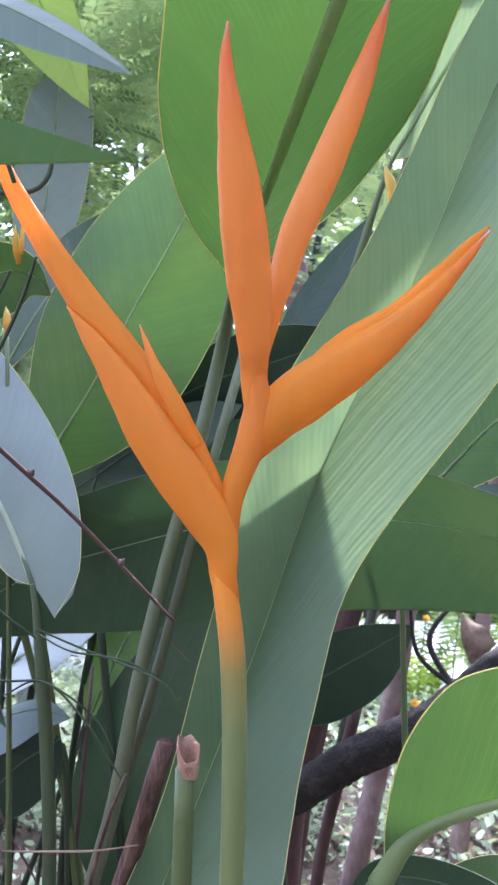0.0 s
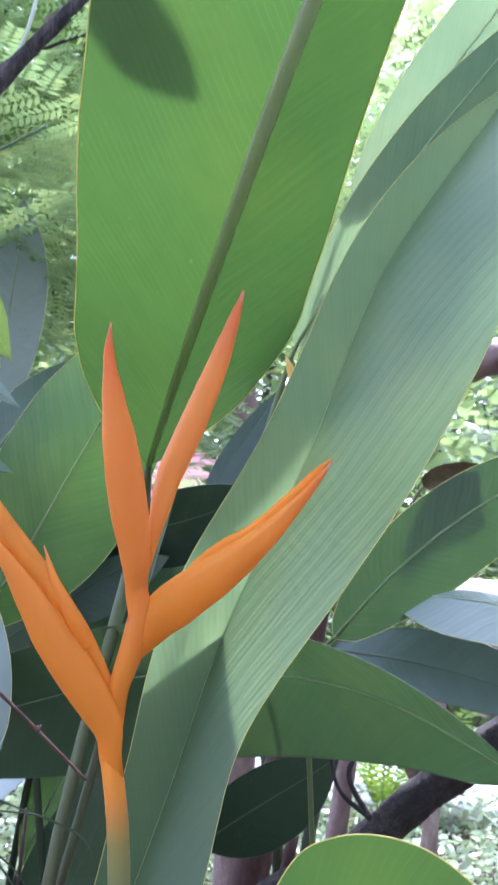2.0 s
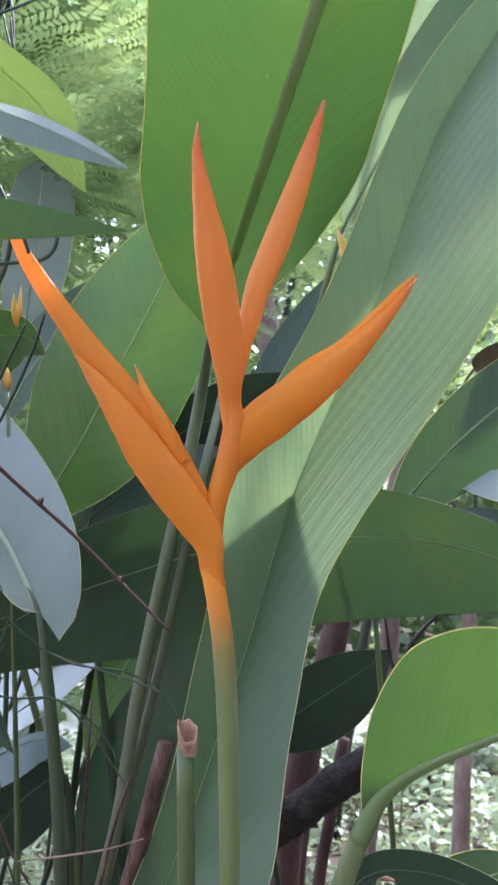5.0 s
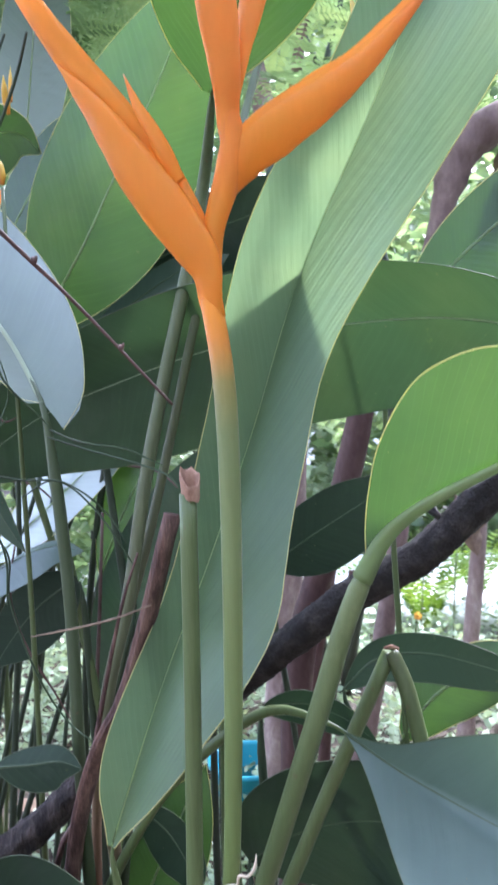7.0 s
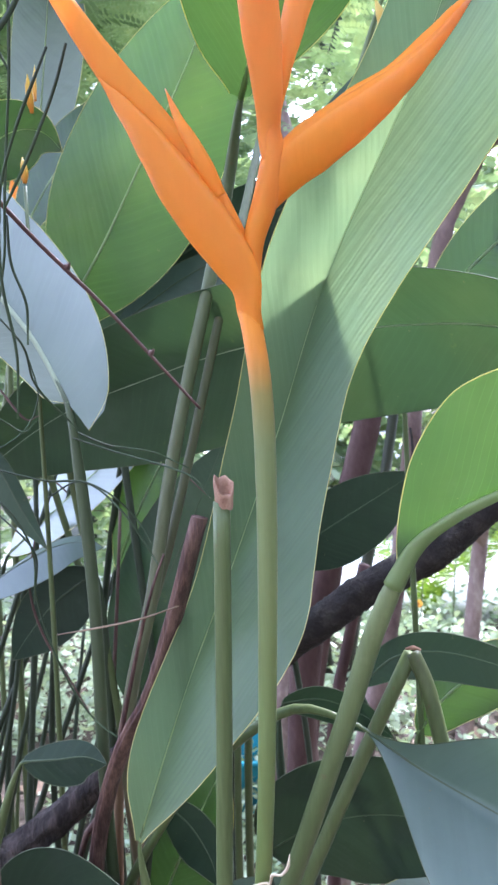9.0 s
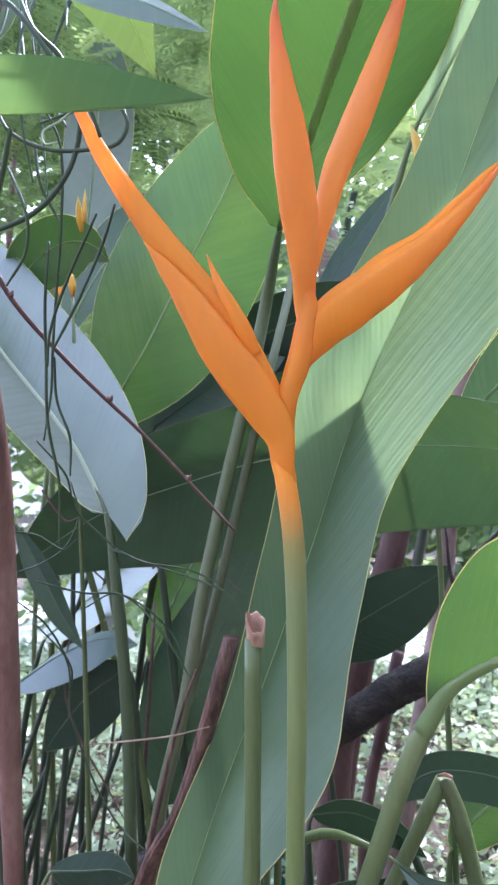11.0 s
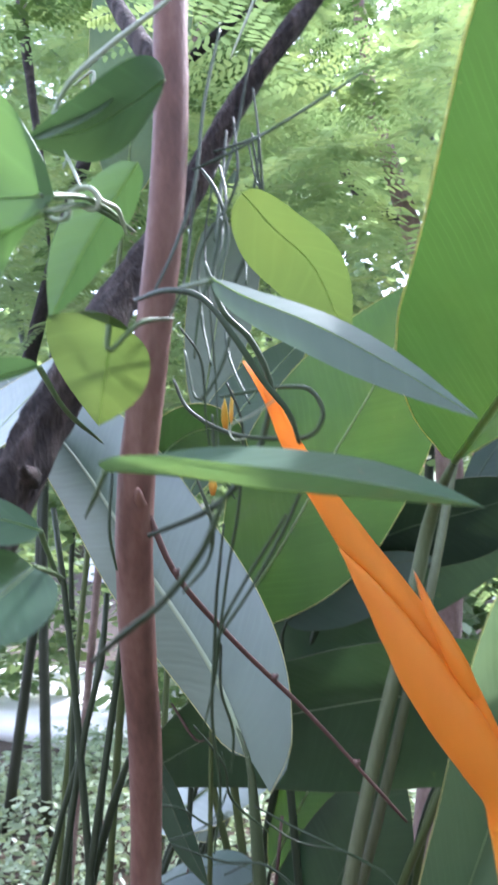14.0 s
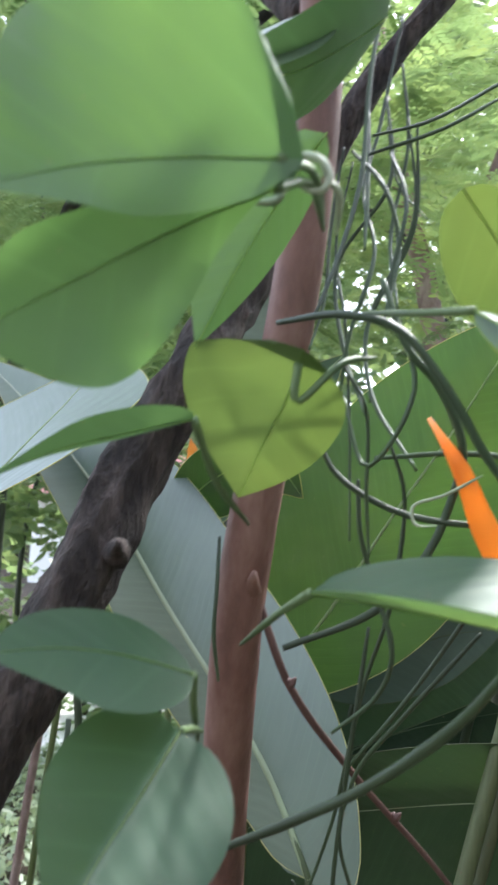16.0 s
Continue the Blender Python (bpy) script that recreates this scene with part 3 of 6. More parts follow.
part("near_flap", bract([(-0.004, 0.297, 0.940), (-0.005, 0.294, 0.955), (-0.006, 0.293, 0.968), (-0.017, 0.291, 0.987), (-0.031, 0.288, 1.008), (-0.046, 0.286, 1.032), (-0.057, 0.286, 1.047), (-0.064, 0.286, 1.056)],
     (0.0030, 0.0056, 0.0090, 0.0103, 0.0096, 0.0072, 0.0042, 0.0004), (0.8, -0.25, 0.55), groove=0.0, depth=0.55), BRACT_FLAP, long_bract, "folded edge of the long bract")
part("bract", bract([(-0.014, 0.288, 1.003), (-0.022, 0.284, 1.021), (-0.029, 0.284, 1.034), (-0.035, 0.286, 1.048)], (0.0026, 0.0036, 0.0030, 0.0018, 0.0003), (0.8, -0.2, 0.5), groove=0.12, depth=0.55), BRACT, flower, "small inner bract")
part("bract", bract([(0.008, 0.293, 1.015), (0.007, 0.292, 1.026), (0.008, 0.287, 1.040), (0.008, 0.279, 1.060), (0.007, 0.269, 1.087), (0.005, 0.262, 1.114), (0.004, 0.260, 1.131), (0.005, 0.259, 1.141)],
     (0.0046, 0.0050, 0.0066, 0.0080, 0.0080, 0.0070, 0.0048, 0.0026, 0.0005), (0.7, 0.6, 0.1), groove=0.1, lip=1.2), BRACT_PINK, flower, "tall upright orange-pink bract")
part("bract", bract([(0.010, 0.293, 1.036), (0.015, 0.293, 1.057), (0.020, 0.294, 1.077), (0.031, 0.295, 1.102), (0.042, 0.296, 1.128), (0.050, 0.297, 1.150), (0.055, 0.297, 1.164)],
     (0.0020, 0.0032, 0.0054, 0.0064, 0.0066, 0.0060, 0.0050, 0.0032, 0.0008), (-0.75, 0.3, 0.35), groove=0.14, lip=0.9), BRACT_PINK, flower, "slender upright bract with a reddish tip")
part("bract", bract([(0.002, 0.294, 0.998), (0.011, 0.296, 1.012), (0.025, 0.300, 1.024), (0.045, 0.306, 1.038), (0.063, 0.313, 1.053), (0.080, 0.319, 1.071), (0.092, 0.324, 1.086)],
     (0.0046, 0.0088, 0.0104, 0.0098, 0.0080, 0.0058, 0.0038, 0.0022, 0.0005), (-0.5, -0.35, 0.75), groove=0.12, lip=0.75, depth=0.65), BRACT, flower, "broad orange bract with a pale dry tip")
part("far_flap", bract([(0.019, 0.306, 1.025), (0.038, 0.312, 1.042), (0.057, 0.318, 1.054), (0.074, 0.322, 1.070), (0.086, 0.325, 1.083), (0.092, 0.326, 1.088)], (0.0015, 0.0050, 0.0052, 0.0046, 0.0040, 0.0026, 0.0005), (-0.5, -0.35, 0.75), groove=0.0, depth=0.5), BRACT_FLAP, flower, "far edge of the broad bract")

# ---- large leaves round the flower ----
heliconia_leaf("broad upright green leaf with a raised pale midrib, light shining through", [(-0.035, 0.440, 1.099), (0.006, 0.360, 1.139), (0.035, 0.310, 1.171), (0.075, 0.250, 1.222), (0.108, 0.205, 1.262), (0.143, 0.170, 1.305), (0.165, 0.155, 1.337), (0.184, 0.150, 1.368)],
    (-0.033, 0.305, 1.197), (0.070, 0.410, 1.168), petiole=[(-0.14, 0.50, 0.0), (-0.13, 0.48, 0.45), (-0.130, 0.440, 0.702), (-0.111, 0.450, 0.791), (-0.099, 0.460, 0.865), (-0.086, 0.470, 0.929), (-0.070, 0.480, 0.997), (-0.056, 0.490, 1.065)],
    mat=LEAF, rib=0.0032, edge=0.00042, k=0.28, base=0.5, tip=2.3, wave=0.08, seed=1, n=200, m=26, pleat=0.0003, pitch=0.009, slope=0.95, rib_mat=RIB_BROAD, rib_taper=(0.6, 0.9, 1.1, 1.1, 0.6),
    edge_r=[(0.0, 0.005), (0.03, 0.030), (0.06, 0.046), (0.1, 0.058), (0.167, 0.068), (0.2, 0.073), (0.233, 0.0765), (0.267, 0.0775), (0.3, 0.0745), (0.367, 0.0678), (0.433, 0.064), (0.5, 0.059), (0.567, 0.052), (0.633, 0.0465), (0.7, 0.0455), (0.86, 0.0446), (0.93, 0.038), (1.0, 0.002)],
    edge_l=[(0.0, 0.005), (0.033, 0.028), (0.067, 0.040), (0.1, 0.0485), (0.133, 0.0557), (0.167, 0.0597), (0.2, 0.0634), (0.267, 0.0663), (0.333, 0.0703), (0.4, 0.075), (0.467, 0.0803), (0.533, 0.0835), (0.6, 0.0865), (0.667, 0.09), (0.733, 0.0943), (0.8, 0.0993), (0.88, 0.103), (0.94, 0.085), (1.0, 0.002)], stem_mat=STEM_DRY, stem_r=(0.0055, 0.0046))
heliconia_leaf("long pale green leaf with pleated side veins, standing behind the flower", [(-0.098, 0.370, 0.669), (-0.075, 0.400, 0.747), (-0.049, 0.430, 0.819), (-0.022, 0.445, 0.894), (0.011, 0.450, 0.987), (0.066, 0.460, 1.102), (0.121, 0.470, 1.232), (0.216, 0.480, 1.365)],
    (0.077, 0.455, 1.201), (0.165, 0.360, 1.130), petiole=[(-0.09, 0.42, 0.0), (-0.09, 0.40, 0.4), (-0.096, 0.375, 0.629)],
    mat=LEAF_PALE, rib=0.0007, k=0.72, base=0.36, tip=1.9, pleat=0.0003, pitch=0.0105, slope=2.0, n=260, m=48, seed=2, 
    edge_r=[(0.0, 0.001), (0.03, 0.026), (0.06, 0.047), (0.09, 0.063), (0.12, 0.079), (0.15, 0.090), (0.175, 0.093), (0.2, 0.090), (0.23, 0.083), (0.26, 0.076), (0.29, 0.071), (0.34, 0.063), (0.37, 0.060), (0.40, 0.063), (0.43, 0.071), (0.457, 0.079), (0.514, 0.094), (0.571, 0.106), (0.62, 0.116), (0.69, 0.130), (0.72, 0.1329)],
    edge_l=[(0.0, 0.001), (0.03, 0.016), (0.057, 0.0212), (0.086, 0.021), (0.114, 0.0195), (0.143, 0.018), (0.171, 0.018), (0.2, 0.0195), (0.23, 0.022), (0.286, 0.028), (0.343, 0.032), (0.4, 0.037), (0.457, 0.041), (0.5, 0.041), (0.543, 0.038), (0.6, 0.034), (0.72, 0.0285)])
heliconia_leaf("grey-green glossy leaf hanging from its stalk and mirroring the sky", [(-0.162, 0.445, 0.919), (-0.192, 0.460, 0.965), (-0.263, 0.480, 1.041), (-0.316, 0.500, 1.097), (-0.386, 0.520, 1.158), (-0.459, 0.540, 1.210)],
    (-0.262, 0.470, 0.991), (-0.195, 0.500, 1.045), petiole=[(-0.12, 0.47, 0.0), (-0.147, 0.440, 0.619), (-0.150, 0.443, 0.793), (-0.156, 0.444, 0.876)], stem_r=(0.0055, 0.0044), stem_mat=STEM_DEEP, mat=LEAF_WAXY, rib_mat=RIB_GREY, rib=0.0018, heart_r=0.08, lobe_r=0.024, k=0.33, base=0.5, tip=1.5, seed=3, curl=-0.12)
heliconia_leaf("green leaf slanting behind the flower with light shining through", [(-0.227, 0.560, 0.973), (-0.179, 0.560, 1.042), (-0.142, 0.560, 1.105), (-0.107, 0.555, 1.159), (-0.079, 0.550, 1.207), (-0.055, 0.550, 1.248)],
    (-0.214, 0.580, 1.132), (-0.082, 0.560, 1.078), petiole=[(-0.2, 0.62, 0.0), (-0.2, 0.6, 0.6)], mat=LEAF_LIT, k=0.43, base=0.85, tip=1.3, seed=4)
heliconia_leaf("green leaf rising behind the slanting leaf", [(-0.332, 0.700, 1.073), (-0.296, 0.720, 1.148), (-0.264, 0.750, 1.204), (-0.223, 0.800, 1.271)],
    (-0.314, 0.740, 1.194), (-0.244, 0.740, 1.181), petiole=[(-0.36, 0.72, 0.0), (-0.36, 0.71, 0.6)], mat=LEAF, k=0.5, seed=31, base=0.8)
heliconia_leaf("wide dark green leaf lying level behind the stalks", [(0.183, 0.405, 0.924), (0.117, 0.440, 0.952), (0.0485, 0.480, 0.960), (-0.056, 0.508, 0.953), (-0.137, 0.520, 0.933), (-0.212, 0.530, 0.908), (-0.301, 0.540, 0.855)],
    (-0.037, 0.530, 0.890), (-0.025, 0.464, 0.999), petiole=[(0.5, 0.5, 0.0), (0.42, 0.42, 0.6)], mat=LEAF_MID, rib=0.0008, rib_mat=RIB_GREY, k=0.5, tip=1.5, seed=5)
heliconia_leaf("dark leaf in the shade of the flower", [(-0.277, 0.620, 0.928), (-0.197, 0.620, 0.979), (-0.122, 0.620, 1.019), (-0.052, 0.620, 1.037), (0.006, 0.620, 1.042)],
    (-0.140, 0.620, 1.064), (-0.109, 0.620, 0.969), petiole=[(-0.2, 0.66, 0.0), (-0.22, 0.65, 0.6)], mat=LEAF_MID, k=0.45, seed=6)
heliconia_leaf("green leaf with a pale yellowish edge, bending outward on its stalk", [(0.050, 0.330, 0.828), (0.061, 0.328, 0.847), (0.077, 0.322, 0.861), (0.100, 0.315, 0.874), (0.132, 0.305, 0.889), (0.162, 0.300, 0.897)],
    (0.101, 0.300, 0.930), (0.129, 0.365, 0.889), petiole=[(-0.12, 0.41, 0.0), (-0.08, 0.375, 0.42), (-0.026, 0.355, 0.615), (0.001, 0.345, 0.691), (0.028, 0.337, 0.768), (0.039, 0.335, 0.801)], mat=LEAF, rib=0.0044, rib_taper=(1.12, 0.95, 0.6, 0.15), k=0.58, base=1.75, seed=7, edge=0.0003, stem_r=(0.0072, 0.0052), stem_mat=STEM_FADE)
heliconia_leaf("dull grey-green leaf folded along its midrib near the ground", [(0.028, 0.405, 0.726), (0.060, 0.390, 0.711), (0.092, 0.370, 0.703), (0.123, 0.350, 0.697), (0.163, 0.330, 0.687)],
    (0.135, 0.335, 0.752), (0.108, 0.285, 0.660), petiole=[(-0.2, 0.46, 0.0), (-0.17, 0.45, 0.5), (-0.102, 0.430, 0.649), (-0.058, 0.425, 0.699), (-0.014, 0.420, 0.729), (0.012, 0.410, 0.730)], mat=LEAF_GREY, stem_mat=STEM, k=0.82, base=1.5, seed=8, rib=0.0011)
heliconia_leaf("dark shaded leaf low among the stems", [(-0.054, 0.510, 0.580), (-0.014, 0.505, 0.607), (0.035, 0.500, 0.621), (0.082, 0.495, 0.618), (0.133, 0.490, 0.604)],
    (0.035, 0.475, 0.679), (0.024, 0.515, 0.559), petiole=[(-0.02, 0.5, 0.0), (-0.03, 0.48, 0.5)], mat=LEAF_SHADED, k=0.4, seed=9, stem_mat=STEM_SHADED)
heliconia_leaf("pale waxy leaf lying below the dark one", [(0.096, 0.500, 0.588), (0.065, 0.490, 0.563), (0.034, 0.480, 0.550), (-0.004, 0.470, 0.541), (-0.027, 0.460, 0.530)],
    (0.057, 0.460, 0.546), (0.033, 0.510, 0.563), petiole=[(0.1, 0.54, 0.0), (0.11, 0.53, 0.5)], mat=LEAF_SKYLIT, k=0.4, seed=39, stem_mat=STEM_SHADED)
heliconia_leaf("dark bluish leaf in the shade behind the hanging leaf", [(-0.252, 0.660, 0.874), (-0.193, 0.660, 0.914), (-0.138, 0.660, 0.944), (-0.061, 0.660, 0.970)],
    (-0.173, 0.665, 0.977), (-0.131, 0.655, 0.886), petiole=[(-0.3, 0.7, 0.0), (-0.31, 0.68, 0.6)], mat=LEAF_SHADED, k=0.5, seed=35, stem_mat=STEM_SHADED)
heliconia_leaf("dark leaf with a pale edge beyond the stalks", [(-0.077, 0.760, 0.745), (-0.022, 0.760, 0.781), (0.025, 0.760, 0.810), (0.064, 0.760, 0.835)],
    (-0.015, 0.760, 0.825), (0.011, 0.760, 0.751), petiole=[(-0.06, 0.8, 0.0), (-0.06, 0.79, 0.5)], mat=LEAF_SHADED, k=0.4, seed=10)
heliconia_leaf("green leaf rising behind the pale leaf", [(0.073, 0.580, 0.972), (0.119, 0.600, 1.020), (0.172, 0.620, 1.062), (0.239, 0.640, 1.101), (0.302, 0.660, 1.127)],
    (0.149, 0.620, 1.086), (0.199, 0.620, 1.029), petiole=[(-0.12, 0.66, 0.0), (-0.10, 0.65, 0.7), (-0.06, 0.62, 0.87)], mat=LEAF, k=0.45, seed=11)
heliconia_leaf("leaf with a silvery shine on its upper side", [(0.280, 0.560, 0.981), (0.223, 0.580, 0.995), (0.164, 0.600, 1.003), (0.111, 0.620, 1.005)],
    (0.190, 0.560, 0.972), (0.199, 0.620, 1.016), petiole=[(0.55, 0.6, 0.0), (0.5, 0.58, 0.6)], mat=LEAF_WAXY, k=0.5, seed=12)
heliconia_leaf("dark leaf drooping under a silvery one", [(0.068, 0.630, 0.957), (0.136, 0.620, 0.949), (0.202, 0.600, 0.934), (0.252, 0.580, 0.912)],
    (0.165, 0.630, 0.971), (0.152, 0.600, 0.923), petiole=[(-0.13, 0.7, 0.0), (-0.11, 0.69, 0.7), (-0.06, 0.66, 0.87)], mat=LEAF_GREY, k=0.45, seed=13)
heliconia_leaf("pale leaf half hidden behind the pleated leaf", [(0.048, 0.560, 1.202), (0.102, 0.560, 1.290), (0.156, 0.560, 1.363), (0.211, 0.560, 1.427), (0.261, 0.560, 1.487)],
    (0.108, 0.560, 1.346), (0.154, 0.560, 1.297), petiole=[(-0.14, 0.64, 0.0), (-0.12, 0.63, 0.7), (-0.05, 0.59, 0.9)], mat=LEAF_PALE, k=0.5, seed=14)
heliconia_leaf("pale leaf with a folded bluish edge high behind the others", [(0.097, 0.580, 1.328), (0.148, 0.580, 1.395), (0.199, 0.570, 1.456), (0.259, 0.560, 1.525), (0.307, 0.550, 1.573)],
    (0.150, 0.580, 1.455), (0.220, 0.560, 1.410), petiole=[(-0.11, 0.68, 0.0), (-0.09, 0.66, 0.7), (-0.03, 0.62, 0.9)], mat=LEAF_PALE, k=0.5, seed=15)
heliconia_leaf("bluish pleated leaf beyond the vine", [(-0.375, 0.840, 1.180), (-0.357, 0.840, 1.290), (-0.343, 0.840, 1.392), (-0.333, 0.840, 1.492)],
    (-0.392, 0.840, 1.360), (-0.299, 0.840, 1.347), petiole=[(-0.48, 0.88, 0.0), (-0.46, 0.86, 0.8)], mat=LEAF_WAXY, k=0.5, seed=16, pleat=0.0007, pitch=0.014, slope=1.6, n=160)
heliconia_leaf("green leaf bending down beside an orange bract", [(-0.288, 0.540, 1.096), (-0.264, 0.540, 1.122), (-0.237, 0.540, 1.134), (-0.213, 0.540, 1.130), (-0.198, 0.540, 1.114)],
    (-0.238, 0.552, 1.104), (-0.238, 0.524, 1.157), petiole=[(-0.36, 0.6, 0.0), (-0.34, 0.58, 0.7)], mat=LEAF, rib=0.0008, k=0.45, seed=17)
heliconia_leaf("tall pale leaf lit from behind", [(-0.417, 0.720, 1.412), (-0.408, 0.720, 1.544), (-0.403, 0.720, 1.668), (-0.397, 0.720, 1.830)],
    (-0.469, 0.720, 1.631), (-0.336, 0.720, 1.604), petiole=[(-0.55, 0.8, 0.0), (-0.5, 0.75, 0.7)], mat=LEAF_PALE, k=0.5, seed=18)
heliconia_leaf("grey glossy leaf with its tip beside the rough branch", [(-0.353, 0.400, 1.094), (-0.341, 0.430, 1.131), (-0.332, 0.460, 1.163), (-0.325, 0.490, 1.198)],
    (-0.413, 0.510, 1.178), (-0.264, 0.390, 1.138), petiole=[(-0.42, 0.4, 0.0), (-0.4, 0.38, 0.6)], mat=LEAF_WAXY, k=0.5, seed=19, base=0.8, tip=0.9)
heliconia_leaf("dull leaf with a grey shine among the low stems", [(-0.302, 0.550, 0.761), (-0.257, 0.550, 0.790), (-0.215, 0.550, 0.805), (-0.187, 0.550, 0.801)],
    (-0.231, 0.530, 0.778), (-0.240, 0.570, 0.802), petiole=[(-0.3, 0.58, 0.0), (-0.3, 0.57, 0.4)], mat=LEAF_GREY, k=0.5, seed=21, stem_mat=STEM_SHADED)
heliconia_leaf("dark drooping leaf among the low stems", [(-0.209, 0.580, 0.773), (-0.248, 0.580, 0.746), (-0.277, 0.580, 0.714), (-0.292, 0.580, 0.693)],
    (-0.275, 0.580, 0.755), (-0.233, 0.580, 0.717), mat=LEAF_SHADED, k=0.4, seed=22, petiole=[(-0.2, 0.6, 0.0), (-0.21, 0.6, 0.6)], stem_mat=STEM_SHADED)
heliconia_leaf("dark leaf standing behind the dry stems", [(-0.193, 0.620, 0.636), (-0.179, 0.620, 0.710), (-0.138, 0.620, 0.799), (-0.100, 0.620, 0.880)],
    (-0.211, 0.620, 0.750), (-0.106, 0.620, 0.739), mat=LEAF_MID, k=0.45, seed=23, petiole=[(-0.12, 0.64, 0.0)], stem_mat=STEM_SHADED)
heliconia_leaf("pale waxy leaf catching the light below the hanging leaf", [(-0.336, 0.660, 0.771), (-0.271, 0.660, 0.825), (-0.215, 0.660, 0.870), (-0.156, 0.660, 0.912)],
    (-0.311, 0.720, 0.859), (-0.211, 0.630, 0.835), mat=LEAF_SKYLIT, k=0.45, base=0.7, seed=24, petiole=[(-0.4, 0.68, 0.0), (-0.38, 0.67, 0.6)], stem_mat=STEM_SHADED)
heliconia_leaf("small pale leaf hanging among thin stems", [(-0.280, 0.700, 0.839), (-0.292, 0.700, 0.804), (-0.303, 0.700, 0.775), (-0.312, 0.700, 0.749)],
    (-0.332, 0.730, 0.789), (-0.263, 0.670, 0.791), mat=LEAF_WAXY, k=0.45, seed=34, petiole=[(-0.42, 0.72, 0.0), (-0.36, 0.72, 0.7)], stem_mat=STEM_SHADED)
heliconia_leaf("narrow green leaf hanging among the thin stems", [(-0.266, 0.500, 0.906), (-0.246, 0.500, 0.871), (-0.229, 0.500, 0.838), (-0.211, 0.500, 0.810)],
    (-0.249, 0.500, 0.848), (-0.230, 0.505, 0.854), mat=LEAF_MID, k=0.45, base=0.8, seed=36, petiole=[(-0.36, 0.54, 0.0), (-0.34, 0.53, 0.7)], stem_mat=STEM_SHADED)
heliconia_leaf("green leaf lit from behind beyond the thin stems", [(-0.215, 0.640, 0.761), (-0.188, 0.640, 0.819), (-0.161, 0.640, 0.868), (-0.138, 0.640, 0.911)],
    (-0.209, 0.650, 0.839), (-0.156, 0.630, 0.818), mat=LEAF_LIT, k=0.45, base=0.8, seed=37, petiole=[(-0.26, 0.68, 0.0), (-0.24, 0.67, 0.6)], stem_mat=STEM_SHADED)
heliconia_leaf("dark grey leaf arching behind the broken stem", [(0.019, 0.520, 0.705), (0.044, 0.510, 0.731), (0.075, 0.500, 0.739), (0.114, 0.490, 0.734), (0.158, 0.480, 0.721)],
    (0.076, 0.500, 0.753), (0.082, 0.495, 0.721), mat=LEAF_SHADED, k=0.4, base=0.8, seed=25, petiole=[(0.05, 0.55, 0.0), (0.05, 0.54, 0.6)], stem_mat=STEM_SHADED)
heliconia_leaf("green leaf low at the side in half shade", [(0.058, 0.550, 0.658), (0.084, 0.550, 0.692), (0.117, 0.550, 0.712), (0.156, 0.550, 0.726)],
    (0.102, 0.560, 0.726), (0.104, 0.550, 0.673), mat=LEAF, k=0.5, seed=26, petiole=[(0.1, 0.58, 0.0)])
heliconia_leaf("small dark leaf at the foot of the stalks", [(-0.040, 0.520, 0.690), (-0.010, 0.520, 0.694), (0.019, 0.520, 0.684), (0.042, 0.520, 0.667)],
    (0.001, 0.525, 0.673), (0.007, 0.515, 0.703), mat=LEAF_SHADED, k=0.4, seed=27, petiole=[(-0.04, 0.53, 0.0), (-0.04, 0.53, 0.5)])
heliconia_leaf("grey leaf lying over the rough log", [(-0.197, 0.420, 0.685), (-0.172, 0.420, 0.688), (-0.152, 0.420, 0.691), (-0.137, 0.420, 0.687)],
    (-0.166, 0.420, 0.670), (-0.166, 0.425, 0.699), mat=LEAF_SHADED, k=0.5, seed=28, petiole=[(-0.3, 0.44, 0.0), (-0.28, 0.43, 0.4)])
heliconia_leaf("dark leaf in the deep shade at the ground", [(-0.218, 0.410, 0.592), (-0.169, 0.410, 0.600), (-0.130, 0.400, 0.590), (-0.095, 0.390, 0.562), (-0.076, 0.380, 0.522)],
    (-0.186, 0.430, 0.512), (-0.127, 0.385, 0.638), mat=LEAF_SHADED, k=0.4, seed=29, petiole=[(-0.3, 0.42, 0.0)])
heliconia_leaf("dark leaf under the bract, shining along its fold", [(-0.189, 0.600, 0.979), (-0.157, 0.600, 1.000), (-0.109, 0.600, 1.026), (-0.067, 0.600, 1.036)],
    (-0.137, 0.600, 1.027), (-0.129, 0.600, 0.981), mat=LEAF_GREY, k=0.5, seed=30, petiole=[(-0.16, 0.63, 0.0), (-0.17, 0.62, 0.6)])

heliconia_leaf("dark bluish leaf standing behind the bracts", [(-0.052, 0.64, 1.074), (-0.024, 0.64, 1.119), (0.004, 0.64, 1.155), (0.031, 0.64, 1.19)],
    (-0.020, 0.66, 1.150), (0.014, 0.62, 1.131), petiole=[(-0.14, 0.7, 0.0), (-0.12, 0.68, 0.7), (-0.08, 0.65, 1.0)], mat=LEAF_SHADED, k=0.5, seed=61, stem_mat=STEM_SHADED)
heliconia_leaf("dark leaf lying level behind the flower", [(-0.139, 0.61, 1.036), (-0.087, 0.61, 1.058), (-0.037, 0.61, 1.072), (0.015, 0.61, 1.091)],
    (-0.065, 0.6, 1.092), (-0.046, 0.62, 1.031), petiole=[(-0.26, 0.68, 0.0), (-0.24, 0.66, 0.7)], mat=LEAF_SHADED, k=0.5, seed=62, stem_mat=STEM_SHADED)
